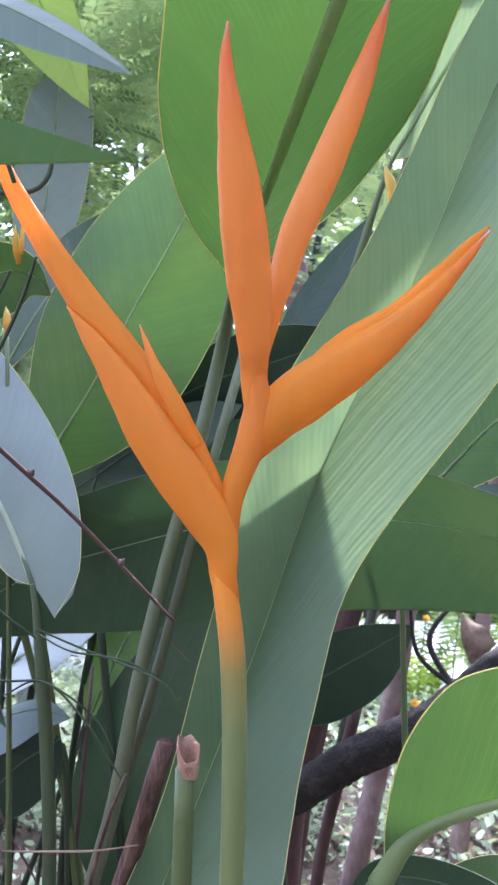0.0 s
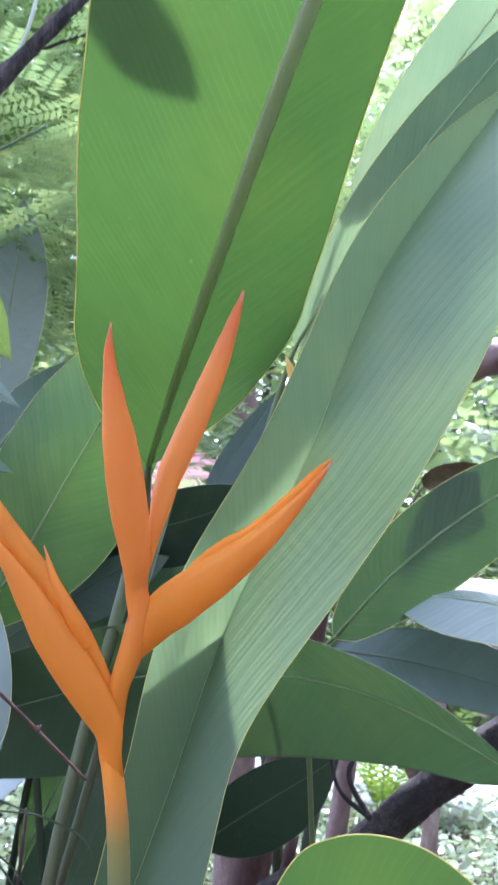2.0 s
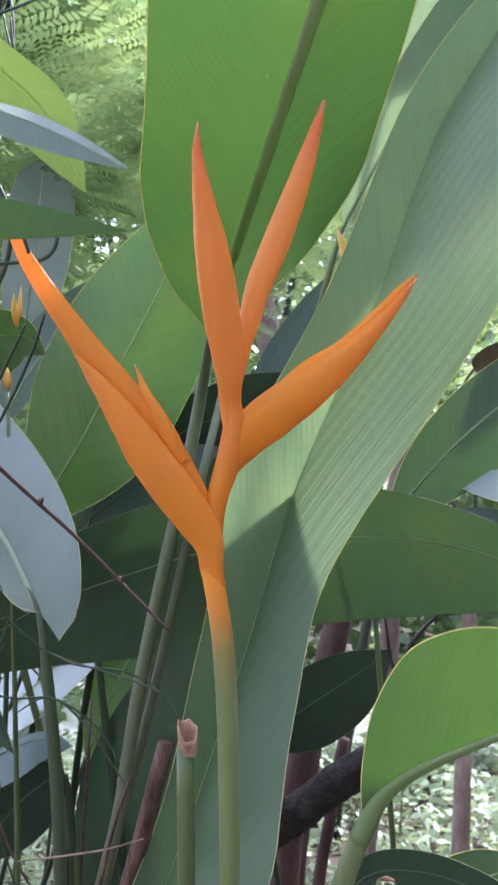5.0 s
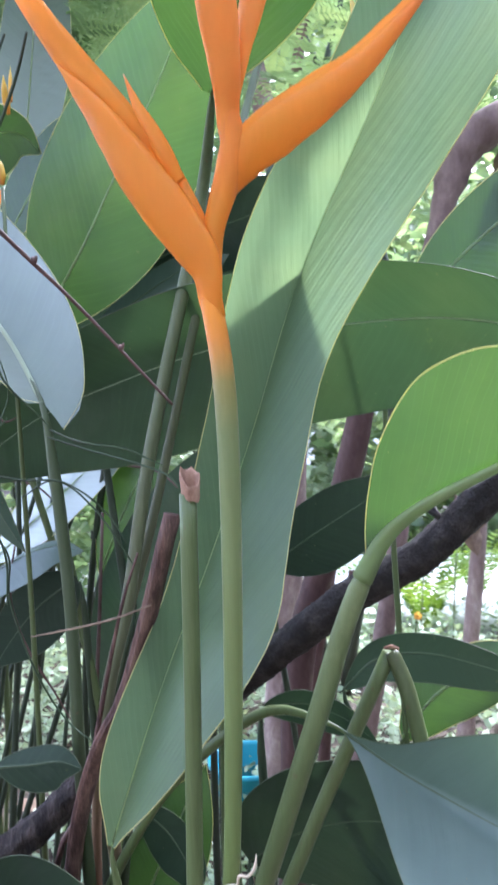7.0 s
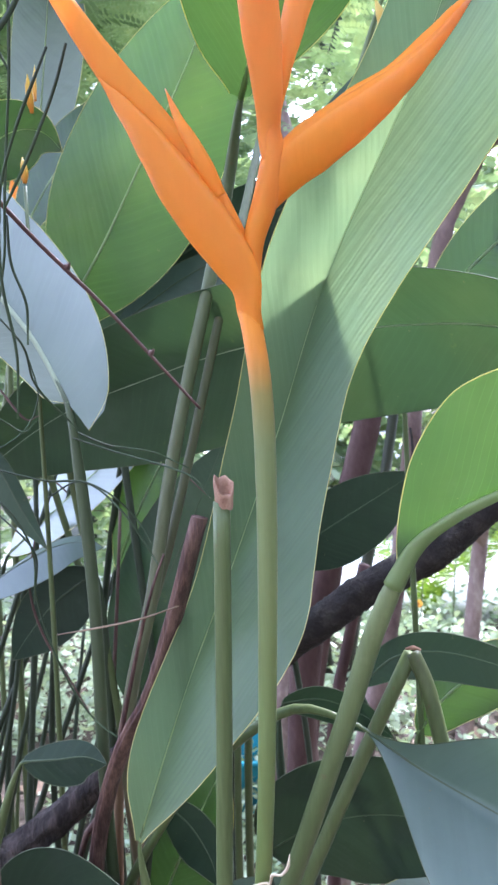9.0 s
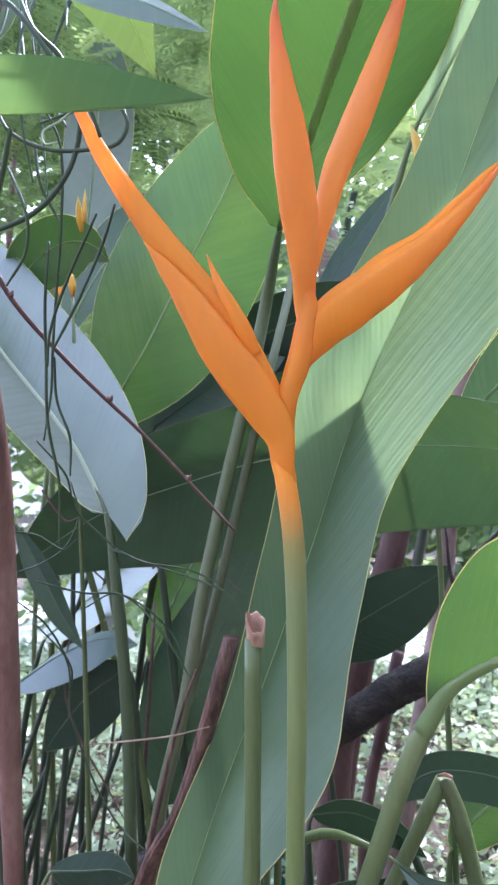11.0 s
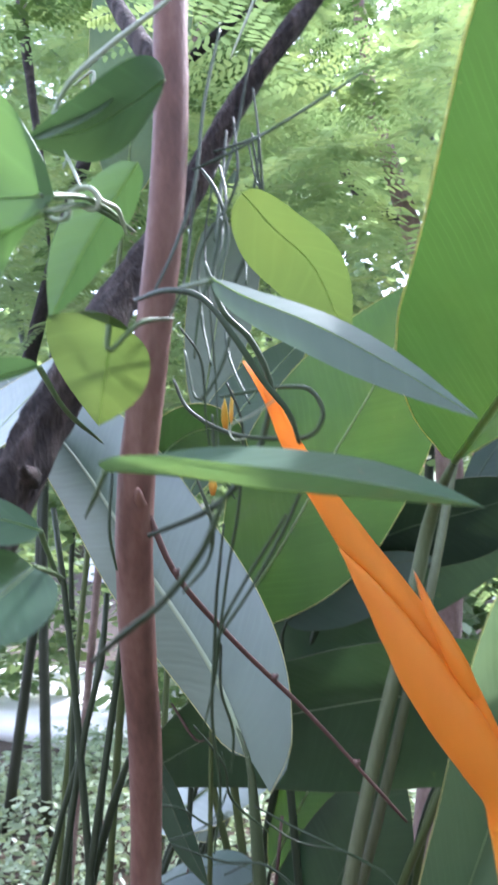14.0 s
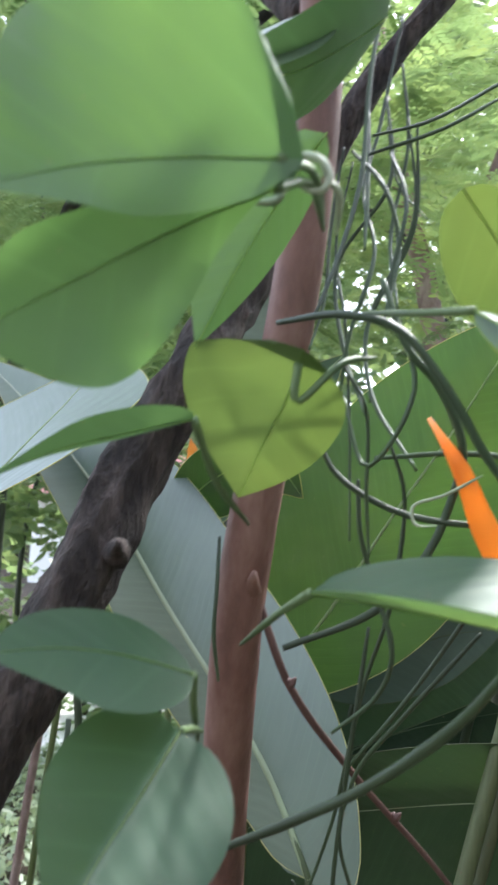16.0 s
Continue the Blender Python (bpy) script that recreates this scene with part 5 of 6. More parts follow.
for pts, r in (
    ([(-0.140, 0.270, 1.060), (-0.114, 0.280, 1.073), (-0.100, 0.285, 1.091), (-0.094, 0.285, 1.107), (-0.091, 0.280, 1.122), (-0.098, 0.275, 1.140), (-0.107, 0.270, 1.150), (-0.116, 0.270, 1.172)], 0.0016),
    ([(-0.137, 0.285, 1.127), (-0.130, 0.285, 1.114), (-0.111, 0.285, 1.103), (-0.089, 0.285, 1.100), (-0.075, 0.285, 1.101), (-0.070, 0.285, 1.109), (-0.075, 0.285, 1.119), (-0.089, 0.290, 1.122), (-0.119, 0.295, 1.120)], 0.0012),
    ([(-0.148, 0.270, 1.159), (-0.124, 0.255, 1.157), (-0.108, 0.250, 1.151), (-0.096, 0.250, 1.137), (-0.085, 0.255, 1.119), (-0.076, 0.260, 1.106), (-0.074, 0.265, 1.096)], 0.0015),
    ([(-0.084, 0.300, 1.079), (-0.093, 0.305, 1.063), (-0.109, 0.310, 1.038), (-0.127, 0.315, 1.014)], 0.0010),
    ([(-0.114, 0.290, 1.125), (-0.109, 0.295, 1.109), (-0.112, 0.300, 1.074), (-0.121, 0.310, 1.044), (-0.127, 0.315, 1.013), (-0.131, 0.320, 0.995), (-0.139, 0.325, 0.969)], 0.0009),
    ([(-0.126, 0.315, 1.011), (-0.128, 0.320, 0.989), (-0.124, 0.325, 0.970), (-0.127, 0.330, 0.950)], 0.0009),
    ([(-0.115, 0.260, 1.086), (-0.107, 0.260, 1.064), (-0.111, 0.265, 1.051), (-0.124, 0.270, 1.038)], 0.0009),
    ([(-0.143, 0.235, 1.016), (-0.124, 0.225, 1.029), (-0.108, 0.220, 1.040), (-0.089, 0.210, 1.058), (-0.077, 0.200, 1.075)], 0.0015),
    ([(-0.138, 0.310, 1.236), (-0.141, 0.310, 1.206), (-0.140, 0.300, 1.174), (-0.142, 0.290, 1.155)], 0.0008),
    ([(-0.133, 0.300, 1.229), (-0.119, 0.290, 1.209), (-0.114, 0.290, 1.190), (-0.116, 0.280, 1.163)], 0.0010),
    ([(-0.138, 0.330, 1.240), (-0.143, 0.330, 1.205), (-0.136, 0.320, 1.173), (-0.132, 0.320, 1.131), (-0.130, 0.320, 1.092)], 0.0007),
    ([(-0.128, 0.350, 1.264), (-0.122, 0.350, 1.238), (-0.110, 0.350, 1.223)], 0.0006),
    ([(-0.119, 0.300, 1.065), (-0.122, 0.300, 1.035), (-0.125, 0.305, 1.010), (-0.128, 0.310, 0.979), (-0.128, 0.320, 0.945), (-0.135, 0.330, 0.913)], 0.0010),
    ([(-0.084, 0.280, 1.069), (-0.106, 0.290, 1.040), (-0.120, 0.300, 1.020), (-0.125, 0.306, 1.005)], 0.0009),
    ([(-0.169, 0.290, 1.091), (-0.167, 0.285, 1.073), (-0.167, 0.285, 1.060), (-0.166, 0.290, 1.044)], 0.0009),
    ([(-0.127, 0.270, 1.146), (-0.120, 0.275, 1.134), (-0.119, 0.280, 1.107), (-0.118, 0.285, 1.088)], 0.0007),
    ([(-0.134, 0.260, 1.158), (-0.130, 0.270, 1.179), (-0.126, 0.280, 1.208), (-0.126, 0.290, 1.253), (-0.123, 0.300, 1.293)], 0.0010),
    ([(-0.126, 0.300, 1.234), (-0.108, 0.310, 1.243), (-0.085, 0.330, 1.266), (-0.065, 0.340, 1.282)], 0.0009),
    ([(-0.118, 0.290, 1.222), (-0.111, 0.280, 1.200), (-0.114, 0.275, 1.169), (-0.105, 0.270, 1.138), (-0.118, 0.270, 1.115), (-0.127, 0.275, 1.137)], 0.0009),
    ([(-0.122, 0.270, 1.212), (-0.101, 0.270, 1.218), (-0.084, 0.280, 1.232)], 0.0008),
    ([(-0.125, 0.300, 1.113), (-0.123, 0.300, 1.094), (-0.118, 0.310, 1.076)], 0.0010),
    ([(-0.188, 0.360, 0.917), (-0.172, 0.370, 0.914), (-0.159, 0.380, 0.904), (-0.151, 0.380, 0.910)], 0.0007),
    ([(-0.196, 0.380, 0.888), (-0.171, 0.380, 0.897), (-0.157, 0.380, 0.907), (-0.149, 0.380, 0.924), (-0.148, 0.370, 0.945)], 0.0006),
    ([(-0.167, 0.420, 0.860), (-0.146, 0.420, 0.870), (-0.127, 0.420, 0.863), (-0.112, 0.430, 0.844), (-0.103, 0.430, 0.828)], 0.0007),
    ([(-0.135, 0.400, 0.902), (-0.117, 0.400, 0.894), (-0.092, 0.410, 0.888), (-0.073, 0.420, 0.877)], 0.0007),
    ([(-0.193, 0.380, 0.873), (-0.173, 0.380, 0.859), (-0.164, 0.390, 0.832), (-0.170, 0.400, 0.797)], 0.0008),
    ([(-0.152, 0.430, 0.897), (-0.126, 0.430, 0.888), (-0.087, 0.430, 0.876), (-0.072, 0.430, 0.869), (-0.063, 0.430, 0.856)], 0.0008),
    ([(-0.191, 0.400, 0.881), (-0.163, 0.410, 0.872), (-0.140, 0.420, 0.869), (-0.118, 0.420, 0.851), (-0.098, 0.430, 0.813)], 0.0008),
    ([(-0.193, 0.400, 0.855), (-0.168, 0.400, 0.829), (-0.174, 0.410, 0.798), (-0.163, 0.420, 0.745), (-0.148, 0.430, 0.711), (-0.131, 0.430, 0.699)], 0.0008),
    ([(-0.146, 0.330, 0.969), (-0.135, 0.340, 0.950), (-0.135, 0.350, 0.931), (-0.126, 0.380, 0.905)], 0.0008),
):
    part("vine_stem", tube(pts, (r * 0.6, r * 0.8, r * 0.85, r * 0.8, r * 0.85, r * 0.75, r * 0.55), 8, 44, knobs=0.1), VINE_STEM, vine)
rv = random.Random(17)
for axis in ([(-0.128, 0.34, 1.304), (-0.130, 0.33, 1.260), (-0.128, 0.32, 1.227), (-0.129, 0.31, 1.195), (-0.134, 0.30, 1.161), (-0.130, 0.295, 1.135)], [(-0.126, 0.345, 1.29), (-0.121, 0.335, 1.252), (-0.116, 0.33, 1.213), (-0.120, 0.32, 1.175), (-0.123, 0.31, 1.144), (-0.116, 0.30, 1.118)]):
    for i in range(3):
        turn, wide = rv.uniform(0, 6.28), rv.uniform(0.003, 0.009)
        pts = [Vector(p) + Vector((wide * math.cos(turn + 1.9 * q) + rv.uniform(-0.003, 0.003), wide * math.sin(turn + 1.3 * q), rv.uniform(-0.004, 0.004))) for q, p in enumerate(axis)][rv.randint(0, 1):6 - rv.randint(0, 2)]
        part("vine_stem", tube(pts, (0.0005, 0.0008, 0.0007, 0.0009, 0.0005), 7, 40, knobs=0.15), VINE_STEM, vine)
for pts, r in (
    ([(-0.134, 0.188, 1.164), (-0.131, 0.188, 1.162), (-0.127, 0.188, 1.162), (-0.126, 0.189, 1.167), (-0.126, 0.189, 1.170), (-0.123, 0.190, 1.172), (-0.119, 0.190, 1.171), (-0.117, 0.191, 1.168), (-0.118, 0.191, 1.165), (-0.121, 0.191, 1.165), (-0.123, 0.190, 1.166)], 0.0010),
    ([(-0.119, 0.212, 1.164), (-0.117, 0.202, 1.169), (-0.118, 0.195, 1.169), (-0.119, 0.190, 1.171)], 0.0008),
    ([(-0.133, 0.195, 1.188), (-0.128, 0.193, 1.180), (-0.123, 0.190, 1.172)], 0.0006),
    ([(-0.171, 0.240, 1.230), (-0.163, 0.240, 1.242), (-0.151, 0.250, 1.261), (-0.134, 0.260, 1.280), (-0.123, 0.270, 1.298)], 0.0012),
    ([(-0.347, 0.500, 1.347), (-0.332, 0.500, 1.382), (-0.320, 0.500, 1.425), (-0.339, 0.500, 1.417)], 0.0016),
    ([(-0.333, 0.600, 1.757), (-0.267, 0.600, 1.735), (-0.233, 0.600, 1.696), (-0.226, 0.600, 1.666), (-0.203, 0.600, 1.599), (-0.210, 0.600, 1.551), (-0.241, 0.600, 1.477)], 0.0022),
    ([(-0.085, 0.270, 1.114), (-0.095, 0.270, 1.108), (-0.104, 0.270, 1.104), (-0.103, 0.270, 1.099), (-0.097, 0.270, 1.099)], 0.0005),
):
    part("tendril", tube(pts, (r * 0.6, r, r, r * 0.9, r * 0.4), 8, 60), TENDRIL, vine, "pale curly tendril")

# ---- branches and trunks behind ----
fallen = thing("dark_branch", "thick dark wet branch slanting across behind the leaves", "branch")
part("limb", tube([(-0.116, 0.745, 0.620), (-0.035, 0.720, 0.690), (0.017, 0.710, 0.729), (0.076, 0.700, 0.765), (0.140, 0.690, 0.823), (0.225, 0.680, 0.887)], (0.014, 0.017, 0.0165, 0.0165, 0.017), 24, 170, knobs=0.16, seed=6), BARK_BLACK, fallen)
part("twig", tube([(0.095, 0.690, 0.801), (0.067, 0.690, 0.826), (0.059, 0.690, 0.883)], (0.0025, 0.0018, 0.001), 7, 16, knobs=0.1), BARK_BLACK, fallen)
part("twig", tube([(0.095, 0.690, 0.801), (0.076, 0.700, 0.838), (0.113, 0.720, 0.880), (0.125, 0.730, 0.892)], (0.003, 0.0022, 0.0012), 7, 16, knobs=0.1), BARK_BLACK, fallen)
for label, pts, r in (
    ("dark red trunk of a young tree", [(-0.119, 1.000, 0.113), (-0.104, 1.000, 0.380), (-0.089, 1.000, 0.565), (-0.007, 1.000, 0.837), (0.045, 1.000, 1.056)], (0.024, 0.022, 0.021, 0.019, 0.016)),
    ("slender reddish trunk of a young tree", [(-0.120, 1.100, 0.219), (-0.088, 1.100, 0.488), (-0.062, 1.100, 0.618), (-0.021, 1.100, 0.829)], (0.011, 0.010, 0.009, 0.008)),
    ("pinkish-brown trunk with peeling bark", [(-0.081, 1.200, 0.102), (-0.021, 1.200, 0.377), (0.016, 1.200, 0.546), (0.048, 1.200, 0.729), (0.073, 1.200, 0.994)], (0.021, 0.019, 0.017, 0.015, 0.013)),
    ("thin pale trunk in the light", [(0.141, 1.900, -0.247), (0.188, 1.900, 0.293), (0.223, 1.900, 0.617), (0.250, 1.900, 0.958)], (0.026, 0.022, 0.018, 0.015)),
    ("slim slanting trunk of a young tree", [(-0.047, 0.900, 0.493), (-0.021, 0.900, 0.623), (-0.001, 0.900, 0.707)], (0.009, 0.008, 0.007)),
):
    pts = [Vector(p) for p in pts]
    foot = pts[0].copy()
    foot.z = -0.03
    tr = thing("tree_trunk", label, "tree trunk", "young trees")
    part("trunk", tube([foot, *pts] if pts[0].z > 0.08 else pts, r, 12, 40, knobs=0.08, seed=len(label)), TRUNK if "pink" in label or "pale" in label else RED_BARK, tr)
    if "peeling" in label:
        part("limb", tube([pts[-1], (0.138, 1.200, 1.220), (0.169, 1.200, 1.287), (0.209, 1.200, 1.314), (0.303, 1.200, 1.334)], (0.013, 0.012, 0.014, 0.026, 0.03, 0.026), 14, 40, knobs=0.15, seed=3), TRUNK, tr, "thick bent limb with peeling bark")
slanting = thing("slanting_branch", "two thin dark branches slanting up through the foliage", "branch")
part("limb", tube([(-0.56, 0.86, 1.56), (-0.414, 0.85, 1.646), (-0.349, 0.85, 1.690), (-0.286, 0.85, 1.745), (-0.204, 0.85, 1.832), (-0.099, 0.85, 1.938)], (0.0075, 0.007, 0.0065, 0.0058, 0.005, 0.004), 12, 60, knobs=0.14, seed=5), BARK_BLACK, slanting)
part("limb", tube([(-0.56, 0.86, 1.56), (-0.49, 0.9, 1.693), (-0.453, 0.9, 1.773), (-0.417, 0.9, 1.842), (-0.374, 0.9, 1.919), (-0.348, 0.9, 1.979), (-0.322, 0.9, 2.060), (-0.287, 0.9, 2.186)], (0.0095, 0.0088, 0.008, 0.0078, 0.007, 0.0066, 0.006, 0.004), 12, 70, knobs=0.14, seed=7), BARK_BLACK, slanting)
part("twig", tube([(-0.349, 0.85, 1.690), (-0.28, 0.84, 1.705), (-0.2, 0.84, 1.712)], (0.003, 0.002, 0.001), 7, 20, knobs=0.1), BARK_BLACK, slanting)
part("limb", tube([(-1.0, 1.1, 0.0), (-0.8, 0.95, 0.9), (-0.62, 0.87, 1.4), (-0.56, 0.86, 1.56)], (0.016, 0.014, 0.011, 0.0095), 12, 40, knobs=0.1, seed=9), BARK_BLACK, slanting)
curl = thing("dead_leaf", "pinkish-brown dry curled leaf caught behind the green leaf", "dead leaf")
part("leaf_blade", blade([(0.150, 0.66, 1.096), (0.168, 0.65, 1.103), (0.190, 0.65, 1.104), (0.212, 0.66, 1.108)], (0.180, 0.645, 1.117), (0.180, 0.655, 1.093), n=24, m=6, k=0.45, wave=0.5, curl=0.8, seed=6)[0], LITTER, curl)
part("leaf_stalk", tube([(0.150, 0.66, 1.096), (0.142, 0.66, 1.085), (0.128, 0.64, 1.052)], (0.0012, 0.0012, 0.0016), 6, 12), LITTER, curl)
dead = thing("dead_leaf", "dry brown leaf hanging from the peeling trunk", "dead leaf")
part("leaf_blade", blade([(0.132, 1.150, 0.764), (0.140, 1.140, 0.736), (0.150, 1.140, 0.706), (0.160, 1.150, 0.674)], (0.130, 1.140, 0.723), (0.167, 1.160, 0.728), n=24, m=5, k=0.45, wave=0.6, seed=4)[0], LITTER, dead)
part("leaf_stalk", tube([(0.132, 1.150, 0.764), (0.125, 1.170, 0.775), (0.109, 1.200, 0.777)], (0.002, 0.002, 0.003), 6, 10), LITTER, dead)
log = thing("rough_log", "rough dead branch leaning under the leaves", "log")
part("wood", tube([(-0.42, 0.51, 0.02), (-0.35, 0.505, 0.36), (-0.283, 0.500, 0.547), (-0.241, 0.500, 0.579), (-0.205, 0.500, 0.609), (-0.167, 0.502, 0.646), (-0.150, 0.510, 0.660)], (0.014, 0.014, 0.0135, 0.0135, 0.013, 0.012, 0.008), 16, 70, knobs=0.35, seed=9), BARK, log)
tub = thing("plastic_tub", "turquoise plastic tub on the ground behind the stems", "tub")


def tub_mesh(at, r, h):
    bm = bmesh.new()
    prof = ((r * 0.0, 0.0), (r * 0.8, 0.0), (r * 0.84, 0.01), (r * 0.97, h * 0.9), (r * 1.06, h * 0.93), (r * 1.06, h), (r * 0.97, h), (r * 0.95, h * 0.93), (r * 0.8, 0.02), (0.0, 0.02))
    rings = [[bm.verts.new(Vector(at) + Vector((max(q, 1e-4) * math.cos(a), max(q, 1e-4) * math.sin(a), z))) for a in [2 * math.pi * i / 36 for i in range(36)]] for q, z in prof]
    for a, b in zip(rings, rings[1:]):
        for i in range(36):
            bm.faces.new((a[i], a[(i + 1) % 36], b[(i + 1) % 36], b[i]))
    return bm


part("basin", tub_mesh((-0.314, 1.618, 0.0), 0.088, 0.13), PLASTIC, tub)


# ---- foliage behind ----
def leaflet(bm, uv, at, along, side, length, width):
    vs = [bm.verts.new(at + along * length * a + side * width * b) for a, b in ((0, 0), (0.22, 0.8), (0.6, 0.85), (1, 0), (0.6, -0.85), (0.22, -0.8))]
    f = bm.faces.new(vs)
    for lp, q in zip(f.loops, ((0, 0), (0.005, 0.004), (0.012, 0.004), (0.02, 0), (0.012, -0.004), (0.005, -0.004))):
        lp[uv].uv = q


def frond(bm, uv, rnd, at, along, up, length, pairs=8, leaflets=10, size=0.0155):
    """A twice-feathered leaf: side stalks in pairs, each with two rows of small leaflets."""
    side = along.cross(up).normalized()
    up = side.cross(along).normalized()
    droop = rnd.uniform(0.15, 0.5)
    for i in range(pairs):
        s = (i + 0.7) / pairs
        root = at + along * length * s - up * droop * length * s * s
        for sgn in (1, -1):
            pl = length * 0.36 * math.sin(math.pi * (0.15 + 0.72 * s)) * rnd.uniform(0.85, 1.1)
            d = (side * sgn * 0.86 + along * 0.5 - up * rnd.uniform(0.0, 0.35)).normalized()
            w = d.cross(up).normalized()
            for j in range(leaflets):
                q = (j + 1) / leaflets
                p = root + d * pl * q - up * 0.12 * pl * q * q
                for s2 in (1, -1):
                    leaflet(bm, uv, p, (w * s2 * 0.92 + d * 0.35 - up * rnd.uniform(-0.1, 0.25)).normalized(), d, size * (1.05 - 0.4 * q) * length / 0.24, size * 0.2 * length / 0.24)


def feathery_tree(label, foot, limbs, boxes, seed, trunk_r):
    rnd = random.Random(seed)
    top = thing("feathery_tree", label, "tree", "feathery trees")
    for i, pts in enumerate(limbs):
        pts = [Vector(p) for p in pts]
        r = trunk_r * (1.0 if i == 0 else 0.5 / (1 + 0.25 * i))
        part("trunk" if i == 0 else "limb", tube([foot, *pts] if i == 0 else pts, (r, r * 0.85, r * 0.6, r * 0.2), 10, 40, knobs=0.1, seed=seed + i), TRUNK if i == 0 else BARK_BLACK if i % 2 else TRUNK, top)
    for lo, hi, count, size, *leaf in boxes:
        bm = bmesh.new()
        uv = bm.loops.layers.uv.new("veins")
        for _ in range(count):
            at = Vector([rnd.uniform(a, b) for a, b in zip(lo, hi)])
            a = rnd.uniform(0, 2 * math.pi)
            along = Vector((math.cos(a), math.sin(a), rnd.uniform(-0.5, 0.35))).normalized()
            frond(bm, uv, rnd, at, along, Vector((0, 0, 1)), size * rnd.uniform(0.75, 1.25))
        part("crown", bm, leaf[0] if leaf else FROND, top, smooth=False)
    return top


feathery_tree("slender tree with feathery compound leaves and pinkish bark", (-0.25, 1.55, 0.0),
    [[(-0.150, 1.500, 1.117), (-0.182, 1.500, 1.468), (-0.220, 1.500, 1.642), (-0.254, 1.500, 1.762), (-0.295, 1.500, 1.924), (-0.347, 1.500, 2.439)],
     [(-0.220, 1.500, 1.642), (-0.294, 1.500, 1.690), (-0.347, 1.500, 1.761), (-0.391, 1.500, 1.938)],
     [(-0.134, 1.600, 1.609), (-0.088, 1.600, 1.822), (-0.028, 1.600, 1.985), (0.060, 1.600, 2.167)],
     [(-0.799, 1.000, 1.990), (-0.771, 1.000, 1.809), (-0.741, 1.000, 1.643), (-0.715, 1.000, 1.466)]],
    [((-1.5, 1.0, 1.35), (0.3, 1.9, 2.5), 95, 0.26), ((-1.9, 1.9, 1.0), (0.3, 3.0, 3.2), 110, 0.30), ((-0.75, 0.75, 1.38), (-0.1, 1.0, 1.75), 16, 0.22), ((-0.34, 0.9, 1.36), (-0.1, 1.05, 1.6), 10, 0.2), ((-0.78, 0.88, 1.78), (-0.2, 1.25, 2.3), 19, 0.27, FROND_SHADED), ((-0.62, 0.86, 1.52), (-0.44, 0.95, 1.62), 4, 0.24, FROND_SHADED), ((-0.3, 0.8, 1.45), (-0.02, 0.98, 1.68), 9, 0.24)], 11, 0.035)
feathery_tree("tree with dark slanting branches and small leaves", (-1.0, 1.5, 0.0),
    [[(-0.95, 1.5, 0.6), (-0.758, 1.400, 1.849), (-0.685, 1.400, 1.999), (-0.596, 1.400, 2.166), (-0.392, 1.400, 2.274), (-0.098, 1.400, 2.471)],
     [(-0.706, 1.200, 1.929), (-0.610, 1.200, 1.996), (-0.508, 1.200, 2.154), (-0.436, 1.200, 2.349)],
     [(-0.678, 1.200, 2.206), (-0.487, 1.200, 2.226), (-0.280, 1.200, 2.309)],
     [(-0.647, 1.600, 1.545), (-0.629, 1.600, 1.748), (-0.579, 1.600, 1.926), (-0.510, 1.600, 2.076)]],
    [((-1.3, 1.1, 1.2), (-0.1, 1.9, 2.6), 95, 0.24), ((-1.2, 0.9, 1.5), (-0.3, 1.3, 2.2), 40, 0.2), ((-0.66, 0.85, 1.28), (-0.46, 1.0, 1.7), 9, 0.22), ((-2.2, 2.4, 0.9), (0.4, 3.6, 4.4), 105, 0.36)], 12, 0.010)


def leafy_mass(name, label, category, lo, hi, count, size, seed, mat, kind="", dens=None, stems=0):
    rnd = random.Random(seed)
    bm = bmesh.new()
    uv = bm.loops.layers.uv.new("veins")
    made = 0
    while made < count:
        at = Vector([rnd.uniform(a, b) for a, b in zip(lo, hi)])
        if noise.noise(at * (1.6 / max(0.4, (hi[2] - lo[2]) * 0.35)) + Vector((seed, 0, 0))) < (dens if dens is not None else -0.1):
            continue
        made += 1
        a = rnd.uniform(0, 2 * math.pi)
        along = Vector((math.cos(a), math.sin(a), rnd.uniform(-0.9, 0.6))).normalized()
        side = along.cross(Vector((rnd.uniform(-1, 1), rnd.uniform(-1, 1), rnd.uniform(0.2, 1)))).normalized()
        s = size * rnd.uniform(0.5, 1.5)
        leaflet(bm, uv, at, along, side, s, s * 0.24)
    if kind:
        return tagged(part(name, bm, mat, smooth=False), label, category, kind=kind)
    top = thing(name, label, category, "bushes")
    part("crown", bm, mat, top, smooth=False)
    for i in range(stems):
        x, y = rnd.uniform(lo[0], hi[0]), (lo[1] + hi[1]) / 2
        part("stem", tube([(x, y, 0), (x + rnd.uniform(-0.2, 0.2), y, hi[2] * 0.4), (x + rnd.uniform(-0.4, 0.4), y, hi[2] * 0.85)], (0.02, 0.014, 0.005), 7, 12), STEM_SHADED, top)
    return top


